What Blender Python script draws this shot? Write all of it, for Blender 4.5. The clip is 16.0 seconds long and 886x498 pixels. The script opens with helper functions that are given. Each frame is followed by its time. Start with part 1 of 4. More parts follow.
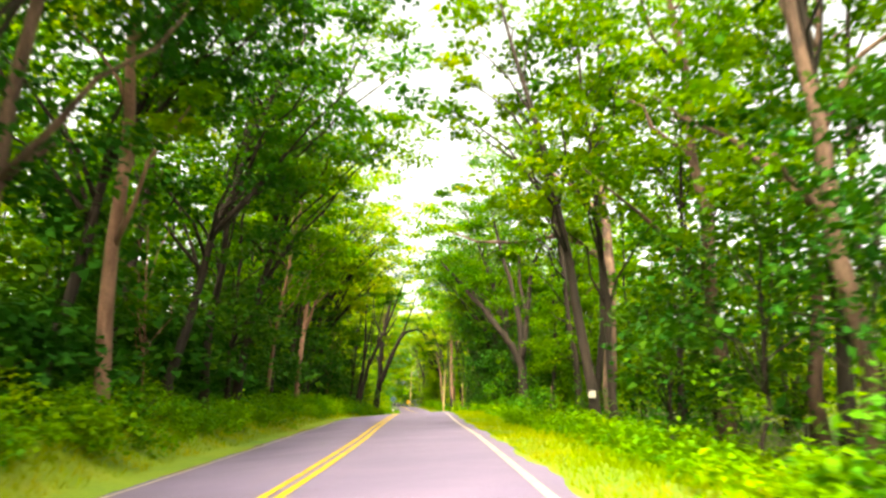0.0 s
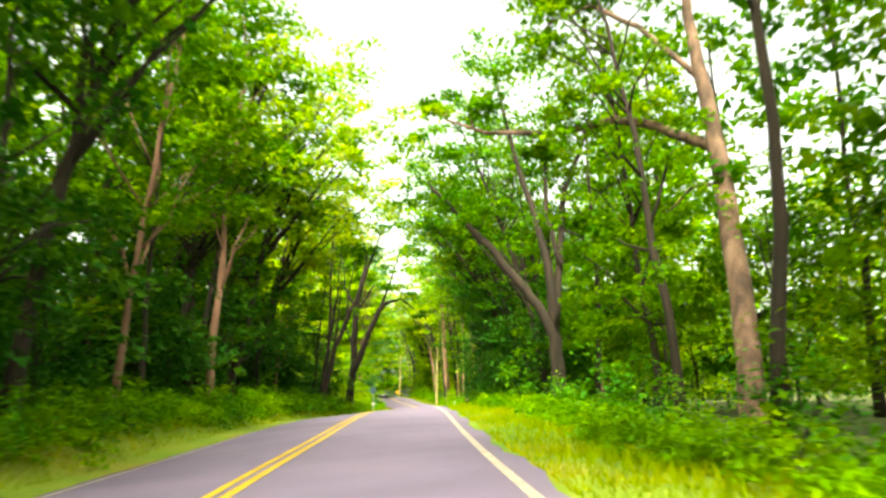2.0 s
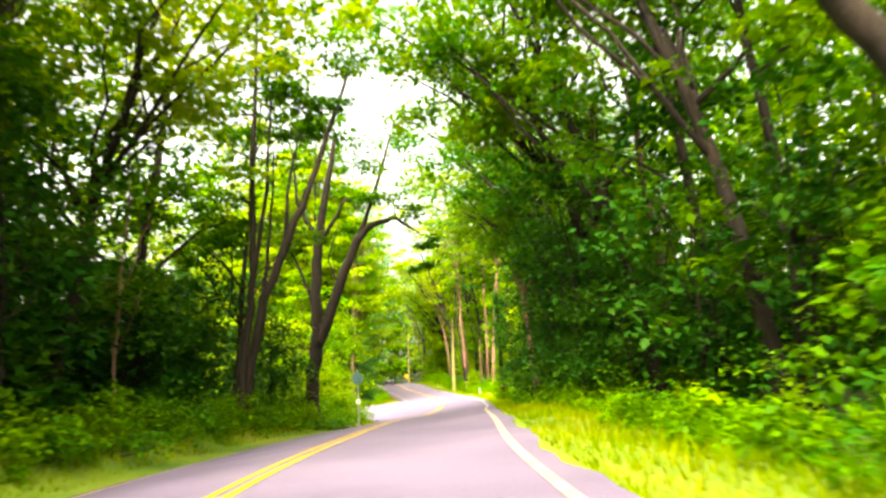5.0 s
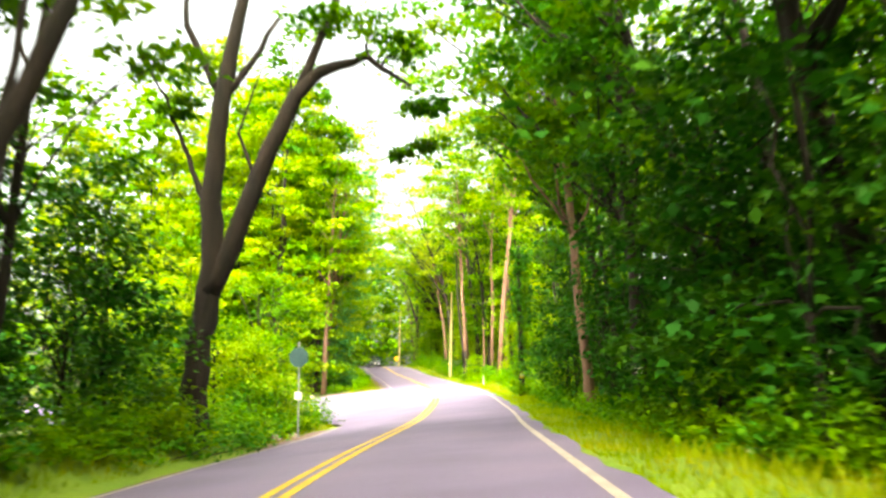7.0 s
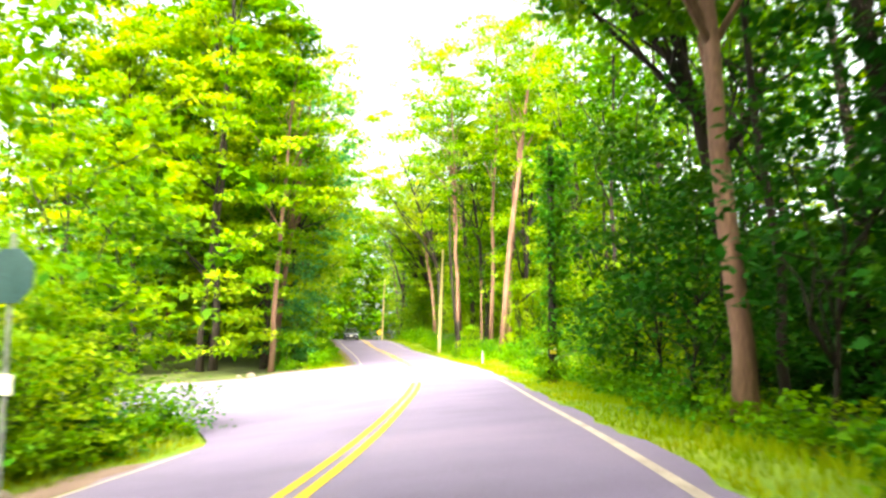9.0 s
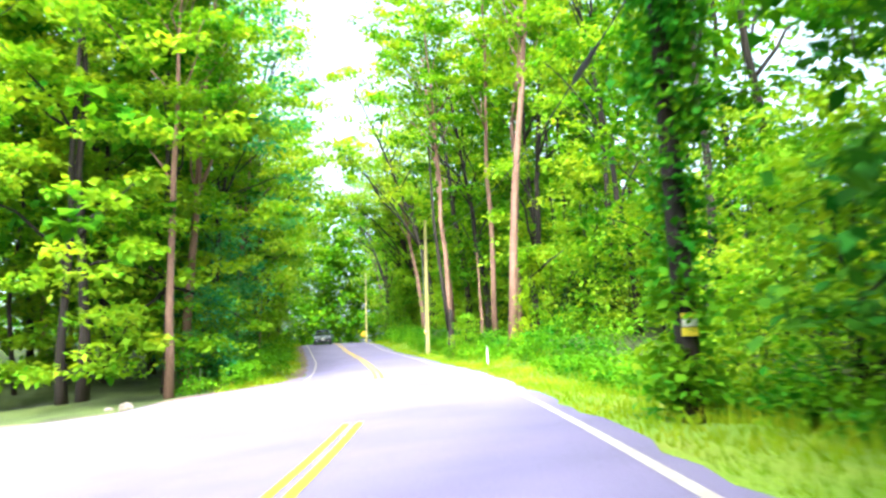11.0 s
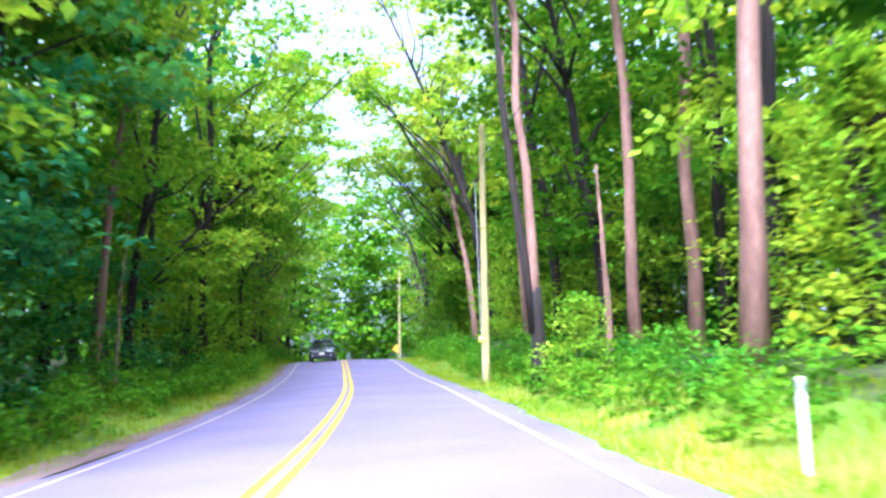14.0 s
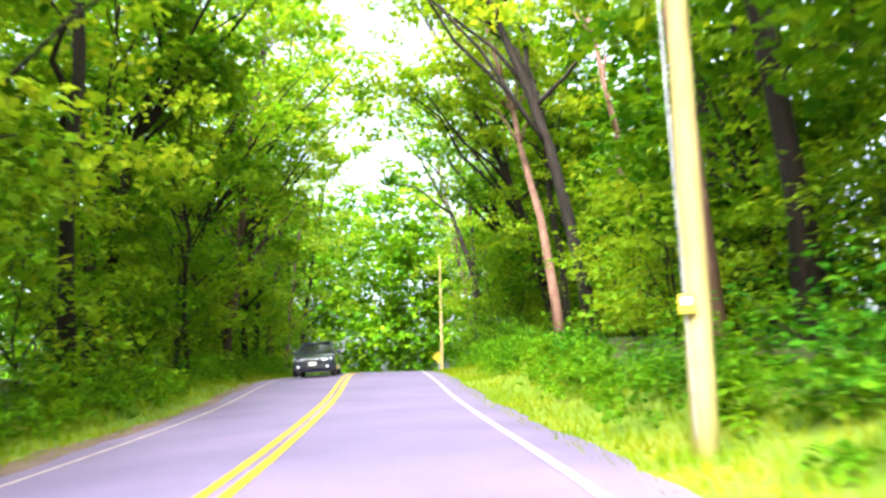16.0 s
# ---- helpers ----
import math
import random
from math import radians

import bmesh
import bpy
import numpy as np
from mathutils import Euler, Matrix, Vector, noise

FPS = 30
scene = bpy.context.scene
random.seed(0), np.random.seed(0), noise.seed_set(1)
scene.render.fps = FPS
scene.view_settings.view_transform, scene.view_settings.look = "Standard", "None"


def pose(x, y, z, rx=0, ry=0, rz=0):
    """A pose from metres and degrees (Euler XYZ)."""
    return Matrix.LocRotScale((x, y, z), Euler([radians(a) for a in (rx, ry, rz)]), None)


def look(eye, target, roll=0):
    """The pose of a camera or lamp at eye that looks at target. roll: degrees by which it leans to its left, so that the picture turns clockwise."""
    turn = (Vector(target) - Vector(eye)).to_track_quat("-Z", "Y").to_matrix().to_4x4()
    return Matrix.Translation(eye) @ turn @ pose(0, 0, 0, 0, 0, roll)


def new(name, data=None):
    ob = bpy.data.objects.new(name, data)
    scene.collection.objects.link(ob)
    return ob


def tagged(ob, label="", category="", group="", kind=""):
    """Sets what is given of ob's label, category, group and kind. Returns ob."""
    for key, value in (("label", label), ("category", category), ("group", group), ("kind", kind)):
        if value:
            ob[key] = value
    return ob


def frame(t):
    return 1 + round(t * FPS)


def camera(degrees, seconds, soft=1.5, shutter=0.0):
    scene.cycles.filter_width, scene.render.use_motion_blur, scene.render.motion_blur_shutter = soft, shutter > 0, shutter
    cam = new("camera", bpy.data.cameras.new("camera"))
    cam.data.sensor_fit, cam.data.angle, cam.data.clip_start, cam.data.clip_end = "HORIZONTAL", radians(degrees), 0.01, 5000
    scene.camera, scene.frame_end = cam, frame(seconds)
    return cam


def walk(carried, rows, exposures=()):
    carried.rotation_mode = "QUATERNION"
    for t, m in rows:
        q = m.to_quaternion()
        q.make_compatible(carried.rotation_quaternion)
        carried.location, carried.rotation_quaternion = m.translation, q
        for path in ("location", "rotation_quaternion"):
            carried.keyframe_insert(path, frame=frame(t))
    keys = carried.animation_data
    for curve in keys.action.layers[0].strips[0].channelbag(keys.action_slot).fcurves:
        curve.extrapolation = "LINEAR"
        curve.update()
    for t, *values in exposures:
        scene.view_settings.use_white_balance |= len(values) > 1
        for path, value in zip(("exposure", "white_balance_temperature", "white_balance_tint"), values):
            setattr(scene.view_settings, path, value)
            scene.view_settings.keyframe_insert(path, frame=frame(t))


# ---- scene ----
cam = camera(52.4, 16.0, soft=2.6, shutter=0.5)
PATH = [
    (0, (3.543, 4.021, -0.770), (3.345, 13.850, 1.056), 0.89),
    (0.5, (3.403, 9.536, -0.682), (3.160, 19.364, 1.151), 0.87),
    (1, (3.270, 15.084, -0.563), (3.040, 24.914, 1.260), 0.62),
    (1.5, (3.143, 20.674, -0.446), (2.980, 30.513, 1.331), -0.17),
    (2, (3.066, 26.325, -0.333), (2.995, 36.178, 1.374), -0.68),
    (2.5, (2.872, 32.067, -0.210), (2.905, 41.933, 1.425), -2.48),
    (3, (2.605, 37.743, -0.100), (2.497, 47.603, 1.564), -1.61),
    (3.5, (2.356, 43.224, 0.051), (2.147, 53.082, 1.719), -0.86),
    (4, (2.198, 48.606, 0.162), (1.972, 58.471, 1.784), -1.73),
    (4.2, (2.115, 50.688, 0.204), (1.890, 60.556, 1.807), -2.54),
    (6.3, (1.302, 71.782, 0.557), (1.240, 81.681, 1.976), -2.81),
    (6.5, (1.244, 73.789, 0.574), (1.144, 83.684, 2.014), -1.55),
    (7, (1.130, 78.830, 0.587), (1.001, 88.740, 1.927), -0.42),
    (7.5, (1.072, 83.665, 0.548), (0.982, 93.591, 1.760), -0.11),
    (8, (0.991, 88.441, 0.467), (0.929, 98.375, 1.614), 0.14),
    (8.5, (0.980, 93.323, 0.377), (0.923, 103.261, 1.481), 0.32),
    (9, (1.020, 97.925, 0.292), (0.988, 107.865, 1.388), 0.70),
    (9.2, (1.056, 99.842, 0.270), (1.046, 109.786, 1.320), 0.80),
    (11.3, (1.585, 120.754, 0.135), (1.655, 130.690, 1.260), -3.10),
    (11.5, (1.602, 122.793, 0.130), (1.656, 132.721, 1.321), -2.53),
    (12, (1.567, 127.971, 0.119), (1.592, 137.898, 1.322), -2.98),
    (12.5, (1.445, 133.246, 0.150), (1.362, 143.165, 1.417), -2.36),
    (13, (1.263, 138.701, 0.204), (1.050, 148.614, 1.497), -2.04),
    (13.5, (1.005, 144.221, 0.279), (0.672, 154.126, 1.607), -1.77),
    (14, (0.674, 149.750, 0.317), (0.207, 159.650, 1.642), -2.14),
    (14.5, (0.280, 155.370, 0.354), (-0.317, 165.260, 1.705), -2.37),
    (15, (-0.194, 161.114, 0.409), (-0.880, 170.997, 1.770), -3.25),
    (15.5, (-0.786, 166.960, 0.503), (-1.606, 176.823, 1.934), -2.28),
    (16, (-1.347, 173.000, 0.655), (-2.290, 182.849, 2.112), -2.88),
]
EXPOSURES = [(0, 2.8, 8700, 2), (0.5, 2.8, 8900, 10), (1, 2.88, 8500, -8), (1.5, 2.92, 8300, -14), (2, 2.92, 8600, -8), (2.5, 2.92, 8900, 6), (3.5, 3.05, 9000, 6), (4, 2.95, 9000, 2), (6.5, 3.15, 8200, 2), (7.5, 3.2, 7900, -4), (9, 3.25, 7500, -2), (11.5, 2.93, 5200, -4), (12.5, 2.66, 4650, 12), (13.5, 2.8, 4650, 22), (14.5, 3.1, 5150, 18), (15.5, 3.25, 5900, 12), (16, 3.3, 6100, 12)]
walk(cam, [(t, look(eye, target, roll)) for t, eye, target, roll in PATH], EXPOSURES)

# ---- world, sun, exposure ----
SUN_UP, SUN_TURN = 54.0, 190.0
world = bpy.data.worlds.new("world")
scene.world = world
world.use_nodes = True
wn = world.node_tree
sky = wn.nodes.new("ShaderNodeTexSky")
sky.sky_type = "NISHITA"
sky.sun_disc = False
sky.sun_elevation, sky.sun_rotation = radians(SUN_UP), radians(SUN_TURN)
sky.dust_density, sky.air_density, sky.ozone_density = 5.0, 0.6, 0.0
haze = wn.nodes.new("ShaderNodeHueSaturation")
haze.inputs["Saturation"].default_value = 0.4
haze.inputs["Value"].default_value = 0.92
wn.links.new(sky.outputs[0], haze.inputs["Color"])
wn.links.new(haze.outputs[0], wn.nodes["Background"].inputs[0])
wn.nodes["Background"].inputs[1].default_value = 0.125
sun = new("sun", bpy.data.lights.new("sun", "SUN"))
sun.data.energy, sun.data.angle, sun.data.color = 2.0, radians(40), (1.0, 0.94, 0.8)
sun_dir = Vector((math.sin(radians(SUN_TURN)) * math.cos(radians(SUN_UP)), math.cos(radians(SUN_TURN)) * math.cos(radians(SUN_UP)), math.sin(radians(SUN_UP))))
sun.matrix_world = Matrix.Translation((0, 0, 60)) @ sun_dir.to_track_quat("Z", "Y").to_matrix().to_4x4()

# ---- materials ----


def material(name):
    m = bpy.data.materials.new(name)
    m.use_nodes = True
    return m, m.node_tree.nodes, m.node_tree.links, m.node_tree.nodes["Principled BSDF"]


def ramp(nodes, stops):
    r = nodes.new("ShaderNodeValToRGB")
    els = r.color_ramp.elements
    while len(els) < len(stops):
        els.new(0.5)
    for e, (p, c) in zip(els, stops):
        e.position, e.color = p, (*c, 1)
    return r


def noise_tex(nodes, links, scale, detail=4.0, coords="Object", stretch=None):
    tc = nodes.new("ShaderNodeTexCoord")
    n = nodes.new("ShaderNodeTexNoise")
    n.inputs["Scale"].default_value, n.inputs["Detail"].default_value = scale, detail
    src = tc.outputs[coords]
    if stretch:
        mp = nodes.new("ShaderNodeMapping")
        mp.inputs["Scale"].default_value = stretch
        links.new(src, mp.inputs["Vector"])
        src = mp.outputs["Vector"]
    links.new(src, n.inputs["Vector"])
    return n


def mixed(nodes, links, mode, fac, a, b):
    m = nodes.new("ShaderNodeMix")
    m.data_type, m.blend_type = "RGBA", mode
    m.inputs[0].default_value = fac
    for sock, v in ((m.inputs[6], a), (m.inputs[7], b)):
        if isinstance(v, tuple):
            sock.default_value = (*v, 1)
        else:
            links.new(v, sock)
    return m.outputs[2]


def bump(nodes, links, bsdf, height, strength, distance):
    b = nodes.new("ShaderNodeBump")
    b.inputs["Strength"].default_value, b.inputs["Distance"].default_value = strength, distance
    links.new(height, b.inputs["Height"])
    links.new(b.outputs["Normal"], bsdf.inputs["Normal"])


def surface(name, scale, stops, rough=0.8, fine=40.0, depth=0.01, strength=0.5, stretch=None, coords="Object", metal=0.0):
    """Two scales of noise: broad patches of colour, fine grain and relief."""
    m, n, l, b = material(name)
    broad = noise_tex(n, l, scale, 5.0, coords, stretch)
    r = ramp(n, stops)
    l.new(broad.outputs["Fac"], r.inputs["Fac"])
    grain = noise_tex(n, l, fine, 3.0, coords, stretch)
    g = ramp(n, [(0.3, (0.7, 0.7, 0.7)), (0.7, (1.15, 1.15, 1.15))])
    l.new(grain.outputs["Fac"], g.inputs["Fac"])
    l.new(mixed(n, l, "MULTIPLY", 1.0, r.outputs["Color"], g.outputs["Color"]), b.inputs["Base Color"])
    b.inputs["Roughness"].default_value, b.inputs["Metallic"].default_value = rough, metal
    bump(n, l, b, grain.outputs["Fac"], strength, depth)
    return m


def leaf_material(name, stops, glow=0.45, rough=0.45):
    """Leaves: colour varies from leaf to leaf and from plant to plant, and light shines through them."""
    m, n, l, b = material(name)
    geo, info = n.new("ShaderNodeNewGeometry"), n.new("ShaderNodeObjectInfo")
    patch = n.new("ShaderNodeTexNoise")
    patch.inputs["Scale"].default_value, patch.inputs["Detail"].default_value = 0.55, 2.0
    l.new(geo.outputs["Position"], patch.inputs["Vector"])
    spread = n.new("ShaderNodeMapRange")
    spread.inputs["From Min"].default_value, spread.inputs["From Max"].default_value = 0.3, 0.7
    spread.inputs["To Max"].default_value = 0.5
    l.new(patch.outputs["Fac"], spread.inputs["Value"])
    scaled = n.new("ShaderNodeMath")
    scaled.operation = "MULTIPLY_ADD"
    scaled.inputs[1].default_value = 0.26
    l.new(info.outputs["Random"], scaled.inputs[0])
    l.new(spread.outputs["Result"], scaled.inputs[2])
    mean = n.new("ShaderNodeMath")
    mean.operation = "MULTIPLY_ADD"
    mean.inputs[1].default_value = 0.24
    l.new(geo.outputs["Random Per Island"], mean.inputs[0])
    l.new(scaled.outputs[0], mean.inputs[2])
    r = ramp(n, stops)
    l.new(mean.outputs[0], r.inputs["Fac"])
    b.inputs["Roughness"].default_value = rough
    b.inputs["Specular IOR Level"].default_value = 0.04
    l.new(r.outputs["Color"], b.inputs["Base Color"])
    tr = n.new("ShaderNodeBsdfTranslucent")
    l.new(mixed(n, l, "MULTIPLY", 1.0, r.outputs["Color"], (1.5, 1.25, 0.35)), tr.inputs["Color"])
    mix = n.new("ShaderNodeMixShader")
    mix.inputs[0].default_value = glow
    l.new(b.outputs[0], mix.inputs[1])
    l.new(tr.outputs[0], mix.inputs[2])
    l.new(mix.outputs[0], n["Material Output"].inputs["Surface"])
    return m


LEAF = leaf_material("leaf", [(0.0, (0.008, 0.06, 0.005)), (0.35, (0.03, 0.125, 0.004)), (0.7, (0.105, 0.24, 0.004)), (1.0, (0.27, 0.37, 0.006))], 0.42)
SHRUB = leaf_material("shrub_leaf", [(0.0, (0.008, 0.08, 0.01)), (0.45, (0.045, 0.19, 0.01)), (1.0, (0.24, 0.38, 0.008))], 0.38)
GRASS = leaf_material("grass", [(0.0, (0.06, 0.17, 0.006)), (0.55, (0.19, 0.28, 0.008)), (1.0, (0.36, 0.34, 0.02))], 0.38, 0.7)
# darker leaf colour that stands in for the shade of the lower woods
SHADED_LEAF = leaf_material("shaded_leaf", [(0.0, (0.004, 0.04, 0.006)), (0.5, (0.02, 0.105, 0.01)), (1.0, (0.1, 0.22, 0.01))], 0.25)
# blue-green leaf colour imitating the cool shade of the left woods
COOL_SHADE_LEAF = leaf_material("cool_shade_leaf", [(0.0, (0.014, 0.12, 0.06)), (0.4, (0.055, 0.24, 0.105)), (0.75, (0.16, 0.4, 0.11)), (1.0, (0.36, 0.52, 0.09))], 0.42)
# maple and roadside leaves lightened: the clearing's sunlight is put into the colour
SUNLIT_LEAF = leaf_material("maple_leaf", [(0.0, (0.02, 0.12, 0.006)), (0.3, (0.09, 0.25, 0.006)), (0.65, (0.25, 0.4, 0.02)), (1.0, (0.47, 0.52, 0.03))], 0.45)
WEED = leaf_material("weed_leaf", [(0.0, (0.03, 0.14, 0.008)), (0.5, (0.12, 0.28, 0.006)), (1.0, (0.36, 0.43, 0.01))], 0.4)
BARK = surface("bark", 3.0, [(0.3, (0.008, 0.005, 0.0035)), (0.7, (0.027, 0.015, 0.01))], 0.9, 25.0, 0.03, 0.9, (1, 1, 0.15))
TAN_BARK = surface("tan_bark", 2.2, [(0.35, (0.04, 0.022, 0.016)), (0.5, (0.1, 0.056, 0.04)), (0.68, (0.17, 0.105, 0.075))], 0.88, 22.0, 0.025, 0.8, (1, 1, 0.3))
PALE_BARK = surface("pale_bark", 2.5, [(0.3, (0.13, 0.062, 0.042)), (0.7, (0.3, 0.16, 0.115))], 0.85, 25.0, 0.02, 0.8, (1, 1, 0.2))
ASPHALT = surface("asphalt", 0.35, [(0.3, (0.11, 0.086, 0.166)), (0.5, (0.137, 0.109, 0.202)), (0.7, (0.164, 0.128, 0.226))], 0.75, 60.0, 0.004, 0.4)
YELLOW = surface("yellow_paint", 2.0, [(0.3, (0.42, 0.26, 0.006)), (0.7, (0.56, 0.37, 0.012))], 0.6, 30.0, 0.002, 0.3)
WHITE = surface("white_paint", 2.0, [(0.3, (0.27, 0.22, 0.2)), (0.62, (0.42, 0.355, 0.31))], 0.6, 30.0, 0.002, 0.3)
DIRT = surface("dirt", 0.8, [(0.3, (0.11, 0.066, 0.055)), (0.7, (0.19, 0.125, 0.105))], 0.95, 20.0, 0.02, 0.8)
SOIL = surface("forest_soil", 0.4, [(0.3, (0.03, 0.035, 0.012)), (0.55, (0.06, 0.08, 0.015)), (0.75, (0.1, 0.12, 0.02))], 0.95, 12.0, 0.04, 0.9)
TURF = surface("turf", 0.3, [(0.3, (0.085, 0.18, 0.006)), (0.55, (0.16, 0.235, 0.006)), (0.75, (0.25, 0.23, 0.02))], 0.95, 15.0, 0.04, 0.9)

# ---- the lie of the land ----
XC = [1.742, 1.383, 1.109, 0.778, 0.31, -0.082, -0.441, -0.852, -0.795, -0.727, -0.521, -0.184, -0.064, -0.02, -0.222, -0.75, -1.649, -2.788, -4.114, -5.698, -7.361, -9.076, -10.561, -11.978, -13.437, -15.005, -16.662]
ZC = [-2.063, -1.795, -1.442, -1.108, -0.742, -0.601, -0.71, -0.995, -1.124, -1.039, -0.811, -0.652, -0.271, 0.263, 1.116, 1.411, 1.273, 1.092]
KC = [0.085, 0.058, 0.055, 0.067, 0.073, 0.019, -0.005, -0.029, -0.019, 0.001]


def glide(y, step, values):
    """A smooth curve through values that stand step metres apart, straight on past both ends."""
    v = np.asarray(values)
    y = np.asarray(y, float)
    u = np.clip(y / step, 0, len(v) - 1.0001)
    i = u.astype(int)
    f = u - i
    a, b, c, d = (v[np.clip(i + j, 0, len(v) - 1)] for j in (-1, 0, 1, 2))
    w = b + 0.5 * f * (c - a + f * (2 * a - 5 * b + 4 * c - d + f * (3 * (b - c) + d - a)))
    over, under = np.maximum(y / step - (len(v) - 1), 0), np.minimum(y / step, 0)
    return w + over * (v[-1] - v[-2]) + under * (v[1] - v[0])


def xc(y):
    return glide(y, 10.0, XC)


def land(x, y):
    """Height of the banked road and the ground beside it."""
    dx = np.asarray(x, float) - xc(y)
    z = glide(np.clip(y, -30, 262), 15.0, ZC)
    k = glide(np.clip(y, 0, 270), 30.0, KC)
    return z + k * np.clip(dx, -9, 3.6) + 0.05 * np.clip(dx, -9, 0) - 0.12 * np.clip(dx - 3.6, 0, 4.5)


SIDE_NEAR = [(-2.6, 111.0), (-3.6, 115.5), (-5.2, 120.5), (-7.6, 125.5), (-14.0, 131.0), (-45.0, 143.0)]
SIDE_FAR = [(-4.0, 161.0), (-5.6, 156.5), (-7.4, 153.8), (-10.6, 150.3), (-20.0, 150.5), (-45.0, 156.0)]


def side_y(line, x):
    xs = [-p[0] for p in line]
    return np.interp(-np.asarray(x, float), xs, [p[1] for p in line])


def side_depth(x, y):
    """How far a place lies inside the side road, in metres along the main road; minus: outside it."""
    inside = np.minimum(np.asarray(y) - side_y(SIDE_NEAR, x), side_y(SIDE_FAR, x) - np.asarray(y))
    return np.where(np.asarray(x) < xc(y) - 2.0, inside, -9.0)


def fall(x, y):
    """How far the ground by the side road drops away from the main road."""
    yy = np.asarray(y, float)
    near = np.clip((yy - 118) / 12, 0, 1) * np.clip((163 - yy) / 10, 0, 1)
    return near * 0.13 * np.clip(xc(y) - 8.0 - np.asarray(x, float), 0, 12)


def rough_land(x, y):
    """The unpaved ground: a low verge, then the forest floor."""
    dx = np.abs(np.asarray(x, float) - xc(y)) - 0.5 * np.clip((np.asarray(y) - 140) / 25, 0, 1)
    t = np.clip((dx - 3.5) / 1.2, 0, 1)
    wav = 0.12 * np.sin(np.asarray(x) * 0.7 + np.asarray(y) * 0.23) * np.sin(np.asarray(y) * 0.41) + 0.05 * np.sin(np.asarray(x) * 1.9 + 1) * np.sin(np.asarray(y) * 1.7)
    t = t * np.clip(1 - (side_depth(x, y) + 1.2) / 1.2, 0, 1)
    left = (np.asarray(x, float) < xc(y)) * np.clip((dx - 3.7) / 2.3, 0, 1)
    bank = left * (1.0 * np.clip((106 - np.asarray(y)) / 5, 0, 1) + 0.25 * np.clip((np.asarray(y) - 163) / 5, 0, 1))
    right = (np.asarray(x, float) > xc(y)) * np.clip((np.asarray(y) - 138) / 20, 0, 1)
    bank = bank + right * 1.4 * np.clip((dx - 4.9) / 3.0, 0, 1)
    return land(x, y) - 0.06 + bank - fall(x, y) - 0.3 * np.clip(side_depth(x, y) / 3.0, 0, 1) + t * (0.1 + wav) + 0.05 * np.clip(dx - 9, 0, 40)


def in_side_road(x, y, margin=0.0):
    return bool(side_depth(x, y) > -margin)


# ---- building helpers ----


def mesh_from(name, verts, faces, mats, index=None, smooth=False):
    me = bpy.data.meshes.new(name)
    me.from_pydata([tuple(v) for v in verts], [], [tuple(f) for f in faces])
    for m in mats if isinstance(mats, (list, tuple)) else [mats]:
        me.materials.append(m)
    if index is not None:
        me.polygons.foreach_set("material_index", index)
    if smooth:
        me.polygons.foreach_set("use_smooth", [True] * len(me.polygons))
    me.update()
    return me


def quads_mesh(name, verts, mats, index=None):
    """A mesh of separate four-cornered faces: verts is (n, 4, 3)."""
    n = len(verts)
    me = bpy.data.meshes.new(name)
    me.vertices.add(n * 4)
    me.vertices.foreach_set("co", np.asarray(verts, np.float32).ravel())
    me.loops.add(n * 4)
    me.loops.foreach_set("vertex_index", np.arange(n * 4, dtype=np.int32))
    me.polygons.add(n)
    me.polygons.foreach_set("loop_start", np.arange(0, n * 4, 4, dtype=np.int32))
    for m in mats if isinstance(mats, (list, tuple)) else [mats]:
        me.materials.append(m)
    if index is not None:
        me.polygons.foreach_set("material_index", index)
    me.update(calc_edges=True)
    return me


def tri_mesh(name, quads, mat):
    """A mesh of separate three-cornered leaves, from the outer three corners of leaves()."""
    n = len(quads)
    me = bpy.data.meshes.new(name)
    me.vertices.add(n * 3)
    me.vertices.foreach_set("co", np.asarray(quads, np.float32)[:, 1:].ravel())
    me.loops.add(n * 3)
    me.loops.foreach_set("vertex_index", np.arange(n * 3, dtype=np.int32))
    me.polygons.add(n)
    me.polygons.foreach_set("loop_start", np.arange(0, n * 3, 3, dtype=np.int32))
    me.materials.append(mat)
    me.update(calc_edges=True)
    return me


def child(name, data, parent, label=""):
    ob = new(name, data)
    ob.parent = parent
    if label:
        ob["label"] = label
    return ob


def part(name, bm, mat, parent, label=""):
    me = bpy.data.meshes.new(name)
    bm.to_mesh(me)
    bm.free()
    me.materials.append(mat)
    return child(name, me, parent, label)


def tube(path, sides=8, ends=True, rng=None, rough=0.0):
    """Vertices and faces of a round, tapered limb along path, a list of (x, y, z, radius)."""
    pts = np.array([p[:3] for p in path], float)
    rad = np.array([p[3] for p in path], float)
    tang = np.gradient(pts, axis=0)
    tang /= np.linalg.norm(tang, axis=1)[:, None]
    ref = np.array([1.0, 0.0, 0.0]) if abs(tang[0][0]) < 0.8 else np.array([0.0, 1.0, 0.0])
    verts, faces = [], []
    for i, (p, r, t) in enumerate(zip(pts, rad, tang)):
        u = np.cross(t, ref)
        u /= np.linalg.norm(u)
        w = np.cross(t, u)
        for j in range(sides):
            a = 2 * math.pi * j / sides
            q = r * (1 + (rng.uniform(-rough, rough) if rng is not None else 0))
            verts.append(p + q * (u * math.cos(a) + w * math.sin(a)))
        if i:
            for j in range(sides):
                k = (j + 1) % sides
                a, b = (i - 1) * sides, i * sides
                faces.append((a + j, a + k, b + k, b + j))
    if ends:
        faces.append(tuple(range(sides - 1, -1, -1)))
        faces.append(tuple(range((len(path) - 1) * sides, len(path) * sides)))
    return verts, faces


